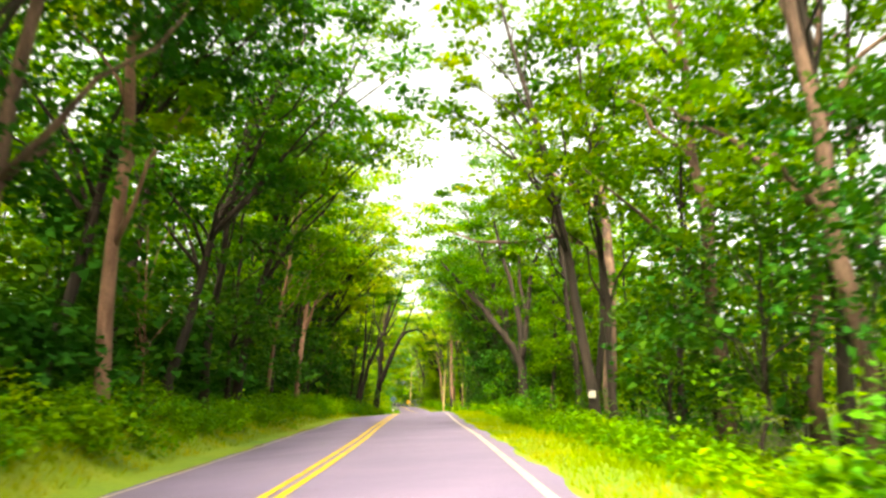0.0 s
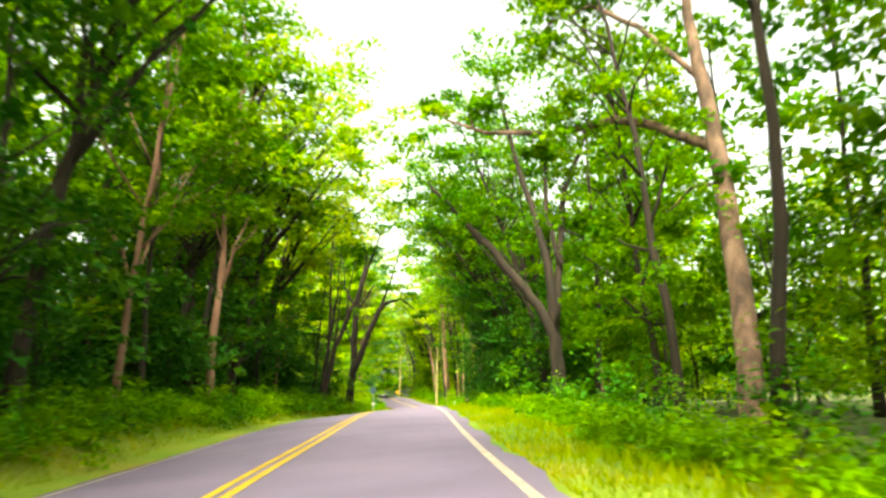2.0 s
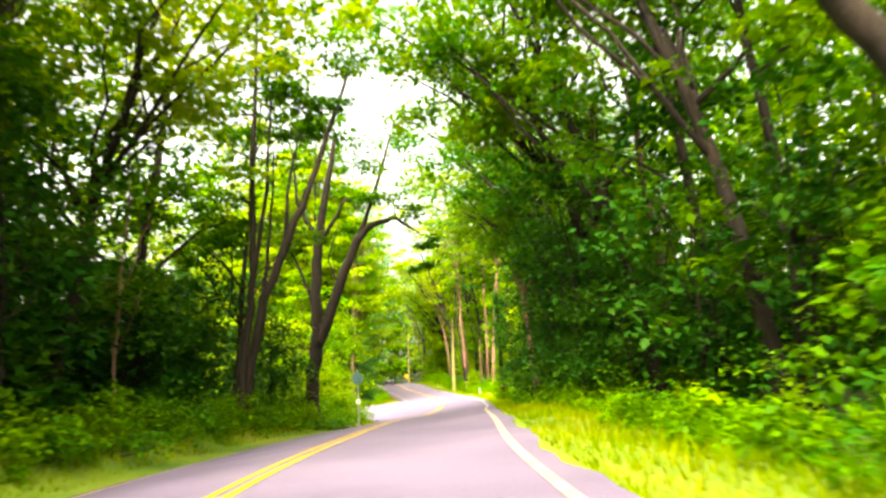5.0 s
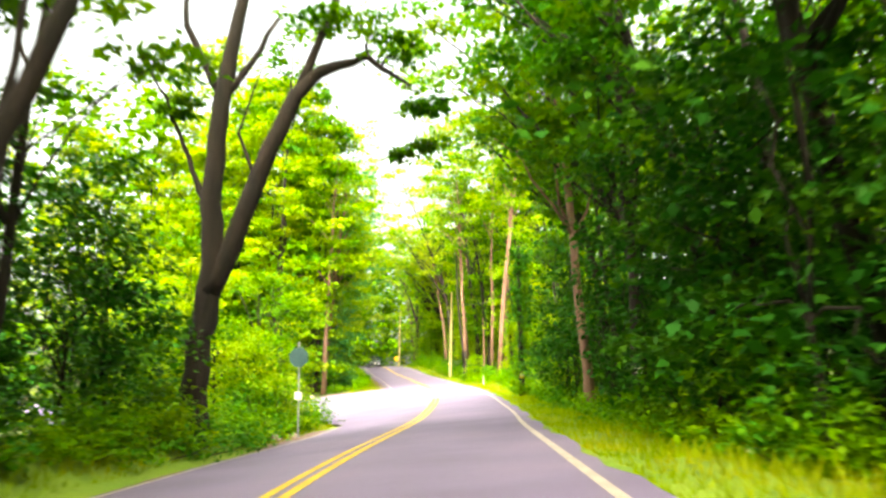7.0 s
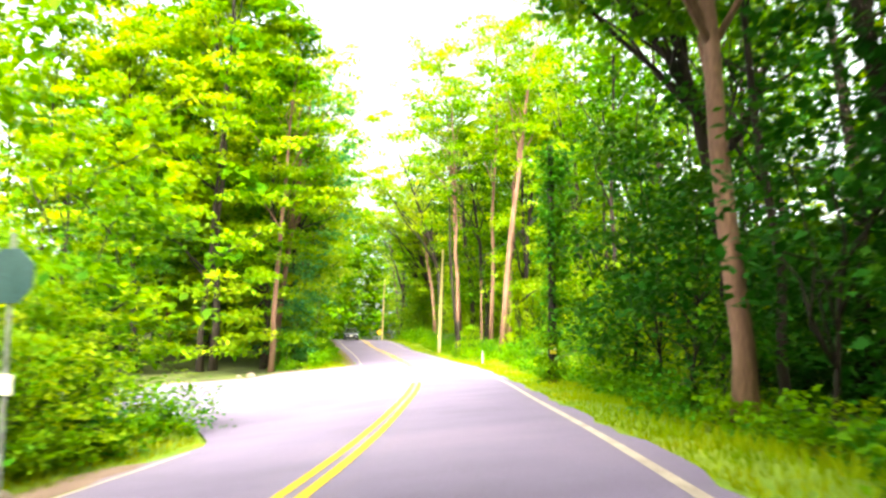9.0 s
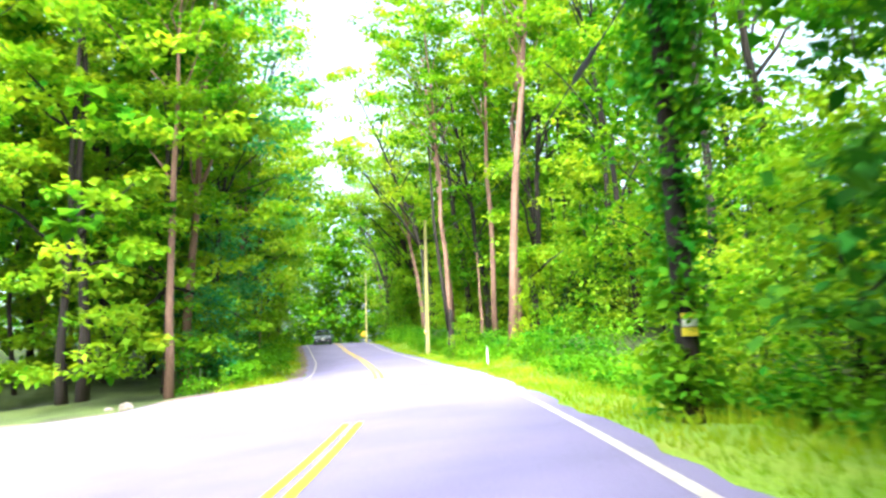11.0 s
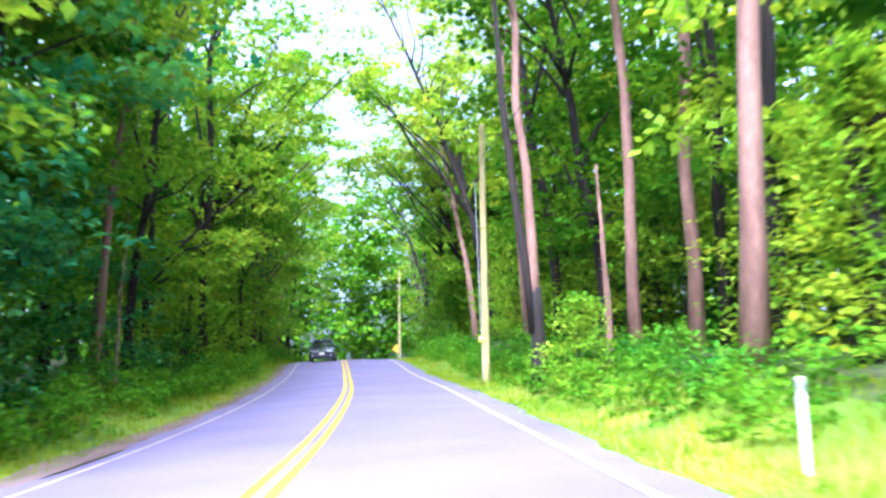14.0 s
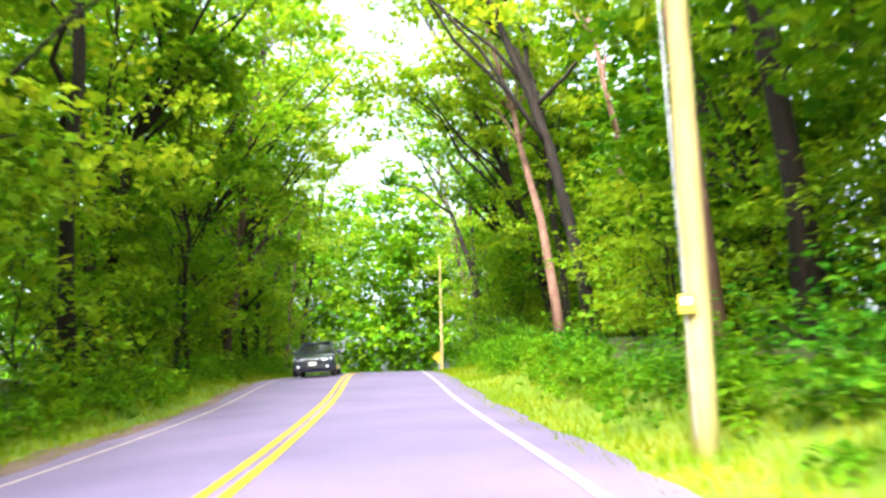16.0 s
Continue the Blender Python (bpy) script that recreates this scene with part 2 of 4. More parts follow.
def tubes_mesh(name, paths, mat, sides=8, rng=None, rough=0.0):
    verts, faces = [], []
    for path in paths:
        v, f = tube(path, sides if path[0][3] > 0.07 else 4, True, rng, rough)
        o = len(verts)
        verts += v
        faces += [tuple(i + o for i in g) for g in f]
    return mesh_from(name, verts, faces, mat, smooth=True)


def bend(a, b, r0, r1, n, rng, wobble=0.25, sag=0.0):
    """A limb from a to b with small bends."""
    a, b = np.array(a, float), np.array(b, float)
    out = []
    for i in range(n + 1):
        t = i / n
        p = a + (b - a) * t + (rng.normal(0, wobble, 3) * [1, 1, 0.4] if 0 < i < n else 0)
        p[2] += sag * math.sin(math.pi * t)
        out.append((*p, r0 + (r1 - r0) * t ** 0.8))
    return out


def leaves(rng, centres, spread, count, size, flat=0.3, tilt=0.42):
    """Folded, pointed leaves in clumps round the centres: an array (n, 4, 3) of their corners."""
    centres, spread = np.asarray(centres, float), np.asarray(spread, float)
    pick = rng.integers(0, len(centres), count)
    off = rng.normal(0, 1, (count, 3))
    off /= np.maximum(np.linalg.norm(off, axis=1), 1e-6)[:, None]
    off *= rng.uniform(0.15, 1.0, count)[:, None] ** 0.6
    pos = centres[pick] + off * spread[pick][:, None] * [1, 1, flat]
    pos[:, 2] -= 0.12 * spread[pick] * (off[:, 0] ** 2 + off[:, 1] ** 2)
    ang = rng.uniform(0, 2 * math.pi, count)
    dip = rng.normal(-0.25, tilt, count)
    d = np.stack([np.cos(ang) * np.cos(dip), np.sin(ang) * np.cos(dip), np.sin(dip)], 1)
    up = np.array([0, 0, 1.0]) + rng.normal(0, 0.32, (count, 3))
    s = np.cross(d, up)
    s /= np.linalg.norm(s, axis=1)[:, None]
    nrm = np.cross(s, d)
    ln = (size * rng.uniform(0.6, 1.35, count))[:, None]
    wd = ln * 0.36
    fold = ln * rng.uniform(0.02, 0.16, count)[:, None]
    mid = pos + d * ln * 0.45
    return np.stack([pos, mid + s * wd + nrm * fold, pos + d * ln, mid - s * wd + nrm * fold], 1)

# ---- ground and road ----


def strip(name, y0, y1, offsets, mat, lift=0.0, step=1.0, edge=None):
    """A band that follows the road: offsets are distances from its centre line."""
    ys = np.arange(y0, y1 + 1e-6, step)
    verts, faces = [], []
    w = len(offsets)
    for i, y in enumerate(ys):
        for j, o in enumerate(offsets):
            o = o + (edge(y, j) if edge else 0.0)
            x = float(xc(y)) + o
            verts.append((x, float(y), float(land(x, y)) + lift))
        if i:
            for j in range(w - 1):
                a, b = (i - 1) * w + j, i * w + j
                faces.append((a, a + 1, b + 1, b))
    return new(name, mesh_from(name, verts, faces, mat, smooth=True))


gx = sorted({*np.arange(-12, 12.1, 1.0), *np.arange(-60, 61, 6.0), *(-1500, -700, -300, -150, -90, 90, 150, 300, 700, 1500)})
gy = sorted({*np.arange(-30, 290, 2.0), *(-1200, -500, -200, -90, -50, 320, 360, 420, 520, 700, 1100, 1700)})
gv, gf = [], []
for i, y in enumerate(gy):
    for j, o in enumerate(gx):
        x = float(xc(np.clip(y, -30, 300))) + o
        gv.append((x, y, float(rough_land(x, np.clip(y, -30, 300)))))
        if i and j:
            a, b = (i - 1) * len(gx) + j, i * len(gx) + j
            gf.append((a - 1, a, b, b - 1))
gi = []
for f in gf:
    c = np.mean([gv[i] for i in f], axis=0)
    gi.append(0 if abs(c[0] - xc(np.clip(c[1], -30, 300))) < 7 else 1)
tagged(new("ground", mesh_from("ground", gv, gf, [TURF, SOIL], gi, True)), "leafy forest floor and rough grass verge beside the road", "ground", kind="structure")

wob = np.random.default_rng(5)
wave = wob.uniform(0, 6.28, 6)


def ragged(y, j):
    if j not in (0, 6):
        return 0.0
    wide = 0.5 * min(1.0, max(0.0, (y - 150) / 24))
    return (wide if j else -0.8 * wide) + 0.09 * math.sin(y * 0.9 + wave[j % 6]) + 0.06 * math.sin(y * 2.7 + wave[(j + 2) % 6])


tagged(strip("road", -30, 300, (-3.2, -2.9, -1.4, 0, 1.5, 3.1, 3.6), ASPHALT, 0.0, 1.0, ragged), "worn grey two-lane asphalt road through woods", "road", kind="structure")
# side road that joins from the clearing
sv, sf = [], []
cols = 12
for i, u in enumerate(np.linspace(0, 1, 30)):
    x = -1.8 - 43.2 * u ** 1.6
    for j in range(cols + 1):
        y = float(side_y(SIDE_NEAR, x) + (side_y(SIDE_FAR, x) - side_y(SIDE_NEAR, x)) * j / cols)
        xx = float(xc(y)) - 1.6 - (45 - 1.6) * u ** 1.6
        sv.append((xx, y, float(land(xx, y)) - (0.012 if i == 0 else 0.004) - float(fall(xx, y)) + 0.05 * max(0.0, abs(xx - float(xc(y))) - 9)))
    if i:
        for j in range(cols):
            a, b = (i - 1) * (cols + 1) + j, i * (cols + 1) + j
            sf.append((a, a + 1, b + 1, b))
tagged(new("road_side", mesh_from("road_side", sv, sf, ASPHALT, smooth=True)), "pale asphalt side road opening into the main road", "road", kind="structure")
for y0, y1 in ((-30, 133.5), (150, 290)):
    for o in (-0.185, 0.055):
        tagged(strip("centre_line", y0, y1, (o, o + 0.13), YELLOW, 0.006, 0.5), "double yellow centre line painted on asphalt", "road marking", kind="structure")
tagged(strip("edge_line", -30, 290, (3.19, 3.31), WHITE, 0.006, 0.5), "worn white edge line painted on asphalt", "road marking", kind="structure")
for y0, y1 in ((-30, 113), (152, 290)):
    tagged(strip("edge_line", y0, y1, (-3.10, -3.00), WHITE, 0.006, 0.5), "worn white edge line painted on asphalt", "road marking", kind="structure")


def dirt_edge(y, j):
    return (-1 if j == 0 else 0) * (0.25 + 0.22 * math.sin(y * 0.31) + 0.12 * math.sin(y * 1.3 + 2))


for y0, y1, o in ((-30, 112, -3.2), (160, 290, -3.5)):
    tagged(strip("shoulder", y0, y1, (o - 0.55, o), DIRT, -0.006, 0.5, dirt_edge), "bare reddish dirt shoulder at the road's edge", "road shoulder", kind="structure")

kv, kf = [], []
for i, x in enumerate(np.linspace(-5.0, -40, 60)):
    for o in (-0.25, 0.15, 0.6):
        y = float(side_y(SIDE_FAR, x)) + o + 0.12 * math.sin(x * 2.1)
        kv.append((x, y, float(rough_land(x, y)) + (0.09 if o == 0.15 else 0.03)))
    if i:
        for j in range(2):
            a, b = (i - 1) * 3 + j, i * 3 + j
            kf.append((a, a + 1, b + 1, b))
tagged(new("kerb", mesh_from("kerb", kv, kf, DIRT, smooth=True)), "low reddish earth kerb along the side road", "kerb", kind="structure")

# ---- trees ----


def crown_points(rng, top, base, radius, count, skew=0.0):
    """Centres of leaf clumps in an uneven, egg-shaped crown."""
    pts = []
    lobes = rng.uniform(0.65, 1.2, 7)
    while len(pts) < count:
        h = rng.uniform(0, 1)
        a = rng.uniform(0, 2 * math.pi)
        r = radius * (math.sin(math.pi * (0.12 + 0.83 * h ** 0.8)) ** 0.7) * lobes[int(a / (2 * math.pi) * 7) % 7] * math.sqrt(rng.uniform(0.15, 1))
        pts.append((r * math.cos(a) + skew * h, r * math.sin(a), base + (top - base) * h))
    return np.array(pts)


def tree_meshes(rng, name, height, base, radius, clumps, count, size, trunk_r, bark, lean=0.0, leaf=None, reach=0.0, deep=False):
    pts = crown_points(rng, height, base, radius, clumps, lean)
    top = (lean + rng.normal(0, 0.3), rng.normal(0, 0.4), height * 0.9)
    stem = bend((0, 0, -0.3), top, trunk_r, trunk_r * 0.18, 9, rng, 0.08)
    stem[0] = (*stem[0][:3], trunk_r * 1.35)
    stem = [(lean * max(0.0, q[2] / height) ** 1.5 + q[0] - lean * q[2] / (height * 0.9), *q[1:]) for q in stem]
    limbs = [stem]
    for p in pts[rng.permutation(len(pts))[: 14 if height > 12 else 7]]:
        t = float(np.clip((p[2] - rng.uniform(1.5, 4.0)) / height, 0.22, 0.85))
        i = t * 9 / 0.9
        a, b = stem[int(min(i, 8))], stem[int(min(i, 8)) + 1]
        f = min(i, 8.99) - int(min(i, 8))
        s = [a[k] + (b[k] - a[k]) * f for k in range(4)]
        limbs.append(bend(s[:3], p, min(s[3] * 0.6, 0.13), 0.02, 4, rng, 0.15, 0.35))
    if reach:
        # long limbs held out over the road, with hanging sprays of leaves
        rx = rng.uniform(2.5, reach, 26)
        out = np.stack([rx, rng.normal(0, 0.32, 26) * rx, base + 0.5 + 0.42 * rx + rng.normal(0, 0.8, 26)], 1)
        for p in out[:7]:
            s = stem[int(rng.integers(3, 6))]
            limbs.append(bend(s[:3], p, s[3] * 0.55, 0.02, 5, rng, 0.2, 0.5))
        pts = np.concatenate([pts, out])
    trunk = tubes_mesh(name + "_trunk", limbs[:5] if deep else limbs, bark, 5 if deep else 8, rng, 0.06)
    blade = leaves(rng, pts, rng.uniform(0.75, 1.5, len(pts)), count, size)
    crown = (tri_mesh if deep else quads_mesh)(name + "_crown", blade, leaf or LEAF)
    return trunk, crown


rng = np.random.default_rng(11)
TREES = []
for i, (h, b, r, tr, ln, cnt) in enumerate(((19, 3.0, 4.2, 0.2, 2.5, 3400), (23, 5.0, 4.6, 0.25, 3.5, 3400), (16, 2.4, 3.8, 0.16, 1.5, 3100), (21, 3.5, 4.8, 0.24, 3.5, 3500), (14, 2.0, 3.4, 0.13, 1.0, 2700), (24, 5.0, 4.6, 0.22, 4.0, 3400), (20, 9, 3.2, 0.15, 0.5, 1700), (18, 8, 3.0, 0.13, -0.4, 1500), (22, 11, 3.4, 0.18, 0.8, 1700), (18, 8.5, 4.4, 0.24, 6.0, 5000), (21, 10.0, 4.6, 0.26, 7.0, 5200))):
    TREES.append(tree_meshes(rng, "tree%d" % i, h, b, r, 62 if i < 6 or i > 8 else 34, int(cnt * 1.2), 0.28, tr, TAN_BARK if i == 1 else BARK, ln, None, 9.5 if i > 8 else 0.0))
# same crowns recoloured: leaf colour stands in for sunlight and shade
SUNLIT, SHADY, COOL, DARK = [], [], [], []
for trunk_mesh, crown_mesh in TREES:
    for kinds, leaf in ((SUNLIT, SUNLIT_LEAF), (SHADY, SHRUB), (COOL, COOL_SHADE_LEAF), (DARK, SHADED_LEAF)):
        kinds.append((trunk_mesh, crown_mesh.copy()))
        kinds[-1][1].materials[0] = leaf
BACK_TREES = [tree_meshes(rng, "back_tree%d" % i, h, b, 4.6, 50, 2100, 0.62, 0.2, BARK, 0.8, deep=True) for i, (h, b) in enumerate(((20, 2.5), (23, 4.0), (17, 1.5)))]
MAPLES = [tree_meshes(rng, "maple%d" % i, h, 1.0, r, 130, 11000, 0.34, 0.22, BARK, 1.0, SUNLIT_LEAF) for i, (h, r) in enumerate(((24, 6.2), (21, 5.6)))]
MAPLES.append(tree_meshes(rng, "maple2", 24, 1.0, 6.4, 150, 19000, 0.25, 0.24, BARK, 1.0, SUNLIT_LEAF))
SHADED = [tree_meshes(rng, "deep_sapling%d" % i, h, 0.8, r, 34, 2000, 0.22, 0.06, BARK, 0.3, SHADED_LEAF) for i, (h, r) in enumerate(((7.0, 2.2), (9.0, 2.3)))]
UNDER = [tree_meshes(rng, "understorey%d" % i, h, 0.3, r, 30, 1250, 0.42, 0.05, BARK, 0.3, SHADED_LEAF, deep=True) for i, (h, r) in enumerate(((4.6, 2.3), (6.2, 2.6), (3.6, 2.2)))]
SAPLINGS = []
for i, (h, b, r) in enumerate(((6.5, 1.2, 2.2), (5.0, 0.8, 2.0), (8.5, 2.0, 2.4), (7.0, 1.0, 1.8))):
    SAPLINGS.append(tree_meshes(rng, "sapling%d" % i, h, b, r, 34, 1800, 0.225, 0.06, BARK, rng.normal(0, 0.5)))
BRIGHT = [tree_meshes(rng, "bright_sapling%d" % i, h, 0.4, r, 36, 1800, 0.21, 0.05, BARK, 0.4, SUNLIT_LEAF) for i, (h, r) in enumerate(((6.0, 2.2), (4.4, 2.1), (8.0, 2.4)))]
FAR_BRIGHT = [tree_meshes(rng, "far_bright%d" % i, h, 0.4, 2.5, 36, 1500, 0.34, 0.05, BARK, 0.4, SUNLIT_LEAF, deep=True) for i, h in enumerate((6.5, 8.5))]
# the bright saplings again, recoloured to imitate cool shade
COOL_SAPLINGS = [(a, b.copy()) for a, b in BRIGHT]
for a, b in COOL_SAPLINGS:
    b.materials[0] = COOL_SHADE_LEAF


def shrub_meshes(rng, name, height, radius, count, size):
    n = 18
    a = rng.uniform(0, 6.28, n)
    rr = radius * np.sqrt(rng.uniform(0, 1, n))
    zz = height * rng.uniform(0.1, 1.0, n) * (1 - 0.45 * rr / radius)
    pts = np.stack([rr * np.cos(a), rr * np.sin(a), zz], 1)
    stems = [bend((p[0] * 0.15, p[1] * 0.15, -0.15), p, 0.025, 0.008, 3, rng, 0.08) for p in pts[:5]]
    return tubes_mesh(name + "_stems", stems, BARK, 5), quads_mesh(name + "_foliage", leaves(rng, pts, rng.uniform(0.4, 0.75, n), count, size, 0.7), SHRUB)


SHRUBS = [shrub_meshes(rng, "shrub%d" % i, h, r, 680, s) for i, (h, r, s) in enumerate(((1.7, 1.2, 0.15), (2.4, 1.4, 0.17), (1.2, 1.3, 0.14), (3.0, 1.5, 0.18), (0.9, 0.9, 0.12)))]


def stand(kind, meshes, names, x, y, scale, turn, label, category, group, sink=0.05):
    root = new(kind)
    root.matrix_basis = Matrix.Translation((x, y, float(rough_land(x, y)) - sink)) @ Euler((0, 0, turn)).to_matrix().to_4x4() @ Matrix.Diagonal((scale, scale, scale * rng.uniform(0.92, 1.08), 1))
    for me, nm in zip(meshes, names):
        child(nm, me, root)
    return tagged(root, label, category, group)


def free(x, y, keep, gap):
    return all((x - a) ** 2 + (y - b) ** 2 > gap * gap for a, b in keep)


# trunks that stand out: base x, y, radius, height, lean x, lean y at the top, bark, label
HEROES = [
    (-6.3, 28.8, 0.24, 17, 2.5, -5.5, PALE_BARK, "reddish bare trunk with a long limb arching over the verge"),
    (-6.7, 33.3, 0.05, 7, -0.3, 0.2, PALE_BARK, "thin pale sapling stem beside the dark woods"),
    (-6.9, 53.2, 0.13, 13, 1.6, 0.5, PALE_BARK, "slender pale trunk leaning over the verge"),
    (-7.4, 56.8, 0.11, 14, 0.5, 0.4, BARK, "slender grey trunk at the edge of the woods"),
    (-7.6, 66.4, 0.2, 18, 1.2, 0.8, PALE_BARK, "pinkish trunk with a broken side limb"),
    (-9.2, 68.6, 0.22, 19, -0.4, 1.0, BARK, "dark trunk in a cluster of stems"),
    (-8.6, 67.6, 0.15, 19, 3.0, 1.0, BARK, "dark leaning stem in a cluster of trunks"),
    (-9.8, 80.5, 0.2, 18, 0.5, 0.0, BARK, "dark straight trunk among leaves"),
    (-8.2, 84.4, 0.06, 8, 0.6, 0.0, PALE_BARK, "thin pale crooked stem in the undergrowth"),
    (-7.4, 95.2, 0.13, 14, 1.4, 0.0, BARK, "dark slender trunk in the shade"),
    (11.9, 23.7, 0.2, 18, -1.0, 0.0, BARK, "dark straight trunk in open woods"),
    (18.2, 43.8, 0.2, 20, -0.6, 0.0, BARK, "tall grey trunk in open woods"),
    (14.6, 43.4, 0.12, 17, -0.8, 0.0, BARK, "slim grey trunk in open woods"),
    (7.9, 33.0, 0.2, 16, -3.0, 2.0, BARK, "dark leaning trunk with a metal tag nailed on"),
    (8.7, 34.2, 0.15, 16, -0.8, 3.0, BARK, "dark second trunk beside a tagged tree"),
    (15.2, 75.2, 0.16, 19, -0.8, 0.0, BARK, "slim dark trunk before bright leaves"),
    (13.4, 69.5, 0.1, 14, -1.2, 0.0, BARK, "slender leaning trunk before bright leaves"),
    (10.0, 68.0, 0.13, 2.6, 0.0, 0.0, PALE_BARK, "short weathered stump in the weeds"),
    (6.2, 113.6, 0.22, 18, -1.6, 0.0, PALE_BARK, "reddish trunk wrapped in leaves by the road"),
    (7.7, 115.4, 0.11, 17, -1.8, 0.5, BARK, "thin dark trunk leaning over leaves"),
    (6.55, 105.8, 0.2, 17, -0.6, 0.0, BARK, "dark trunk in deep shade with a small plate"),
    (5.3, 166.0, 0.25, 22, 2.5, 0.5, PALE_BARK, "thick pale trunk with ivy at its side"),
    (5.1, 177.3, 0.2, 22, 0.3, 0.0, PALE_BARK, "tall straight pinkish trunk"),
    (6.55, 175.8, 0.22, 22, 1.0, 0.5, PALE_BARK, "tall pinkish trunk leaning slightly"),
    (4.23, 176.6, 0.13, 6.3, -0.1, 0.0, PALE_BARK, "broken bare trunk stub"),
    (2.6, 193.2, 0.25, 23, -1.6, 0.0, PALE_BARK, "tall bare trunk behind the utility pole"),
    (2.2, 177.5, 0.19, 18, -0.6, 0.5, PALE_BARK, "split reddish trunk with a burnt foot in the undergrowth"),
    (11.3, 167.8, 0.2, 20, 0.0, 1.0, BARK, "ivy-clad trunk behind the verge"),
    (-0.2, 212.0, 0.24, 20, -3.2, 10.0, PALE_BARK, "leaning pale trunk over the roadside"),
    (4.4, 218.6, 0.22, 21, -2.5, 2.0, PALE_BARK, "leaning tall trunk among leaves"),
    (5.5, 205.0, 0.2, 20, -1.0, 0.0, BARK, "dark trunk in the shade"),
    (-10.8, 161.3, 0.25, 19, 2.2, -1.5, PALE_BARK, "reddish trunk half hidden by leaves"),
    (-12.6, 179.5, 0.18, 17, 1.8, 0.0, PALE_BARK, "slim reddish trunk in deep green woods"),
    (-10.1, 175.3, 0.05, 6, 0.4, 0.0, PALE_BARK, "thin pale stem in the undergrowth"),
    (-20.4, 167.5, 0.22, 20, 0.5, 0.0, PALE_BARK, "pale trunk in sunlit woods"),
    (-10.2, 132.5 + 24, 0.2, 19, 1.0, 0.0, PALE_BARK, "pale trunk behind sunlit maple leaves"),
]
keep = [(h[0], h[1]) for h in HEROES] + [(-5.3, 101.0), (-6.1, 91.0), (11.3, 51.5), (8.1, 69.7), (-6.0, 247.0), (0.5, 183.6), (6.25, 163.2), (6.6, 160.6), (6.9, 158.0), (4.8, 130.0), (-3.95, 108.2), (-10.6, 261)]
for bx, by, tr, ht, lx, ly, bark, label in HEROES:
    hr = np.random.default_rng(int(abs(bx * 100) + by * 10))
    z0 = float(rough_land(bx, by))
    if by > 150 and bx > 0 and ht > 15:
        ht, lx, ly = ht * 1.3, lx * 1.3, ly * 1.3
    root = tagged(new("tree"), label, "tree")
    root.location = (bx, by, z0)
    n = 10
    stem = []
    for i in range(n + 1):
        t = i / n
        w = 0.0 if i in (0, n) else 0.0025 * ht
        stem.append((lx * t ** 1.4 + hr.normal(0, w), ly * t ** 1.4 + hr.normal(0, w), -0.3 + ht * t, tr * (1.3 if i == 0 else 1.0 - 0.75 * t)))
    limbs = [stem]
    if ht > 6.5:
        pts = crown_points(hr, ht + 1.5, ht * (0.6 if by > 150 else 0.45), 3.4 if ht > 10 else 1.6, 44 if ht > 10 else 18)
        if by > 150 and bx > 0 and ht > 15:
            pts = np.concatenate([pts, crown_points(hr, ht + 1.0, ht * 0.62, 5.4, 26) - [1.6, 0, 0]])
        tt = np.clip(pts[:, 2] / ht, 0, 1) ** 1.4
        pts[:, 0] += lx * tt
        pts[:, 1] += ly * tt
        for p in pts[:12]:
            i = int(np.clip((p[2] - 2.0) / ht * n, 3, n - 1))
            limbs.append(bend(stem[i][:3], p, stem[i][3] * 0.5, 0.02, 4, hr, 0.15, 0.3))
        child("trunk", tubes_mesh("trunk", limbs, bark, 10, hr, 0.07), root)
        # past y 150 the leaf colour is lightened to look sunlit
        child("crown", quads_mesh("crown", leaves(hr, pts, hr.uniform(0.7, 1.4, len(pts)), 4400 if by > 150 and bx > 0 and ht > 15 else 3200 if ht > 10 else 800, 0.29), SUNLIT_LEAF if by > 150 else LEAF), root)
    else:
        child("trunk", tubes_mesh("trunk", limbs, bark, 10, hr, 0.07), root)
    if "burnt" in label:
        child("foot", tubes_mesh("foot", [[(0, 0, -0.3, 0.31), (-0.02, -0.02, 0.6, 0.25), (-0.03, -0.02, 1.5, 0.225), (-0.03, 0, 2.2, 0.205), (-0.03, 0, 3.0, 0.17)], [(-0.15, -0.05, 1.6, 0.16), (-0.3, -0.05, 3.6, 0.14), (-0.55, 0, 6.0, 0.12), (-0.8, 0, 9.0, 0.1), (-0.9, 0.1, 14.0, 0.05)]], BARK, 10, hr, 0.09), root, "dark burnt foot and second stem")

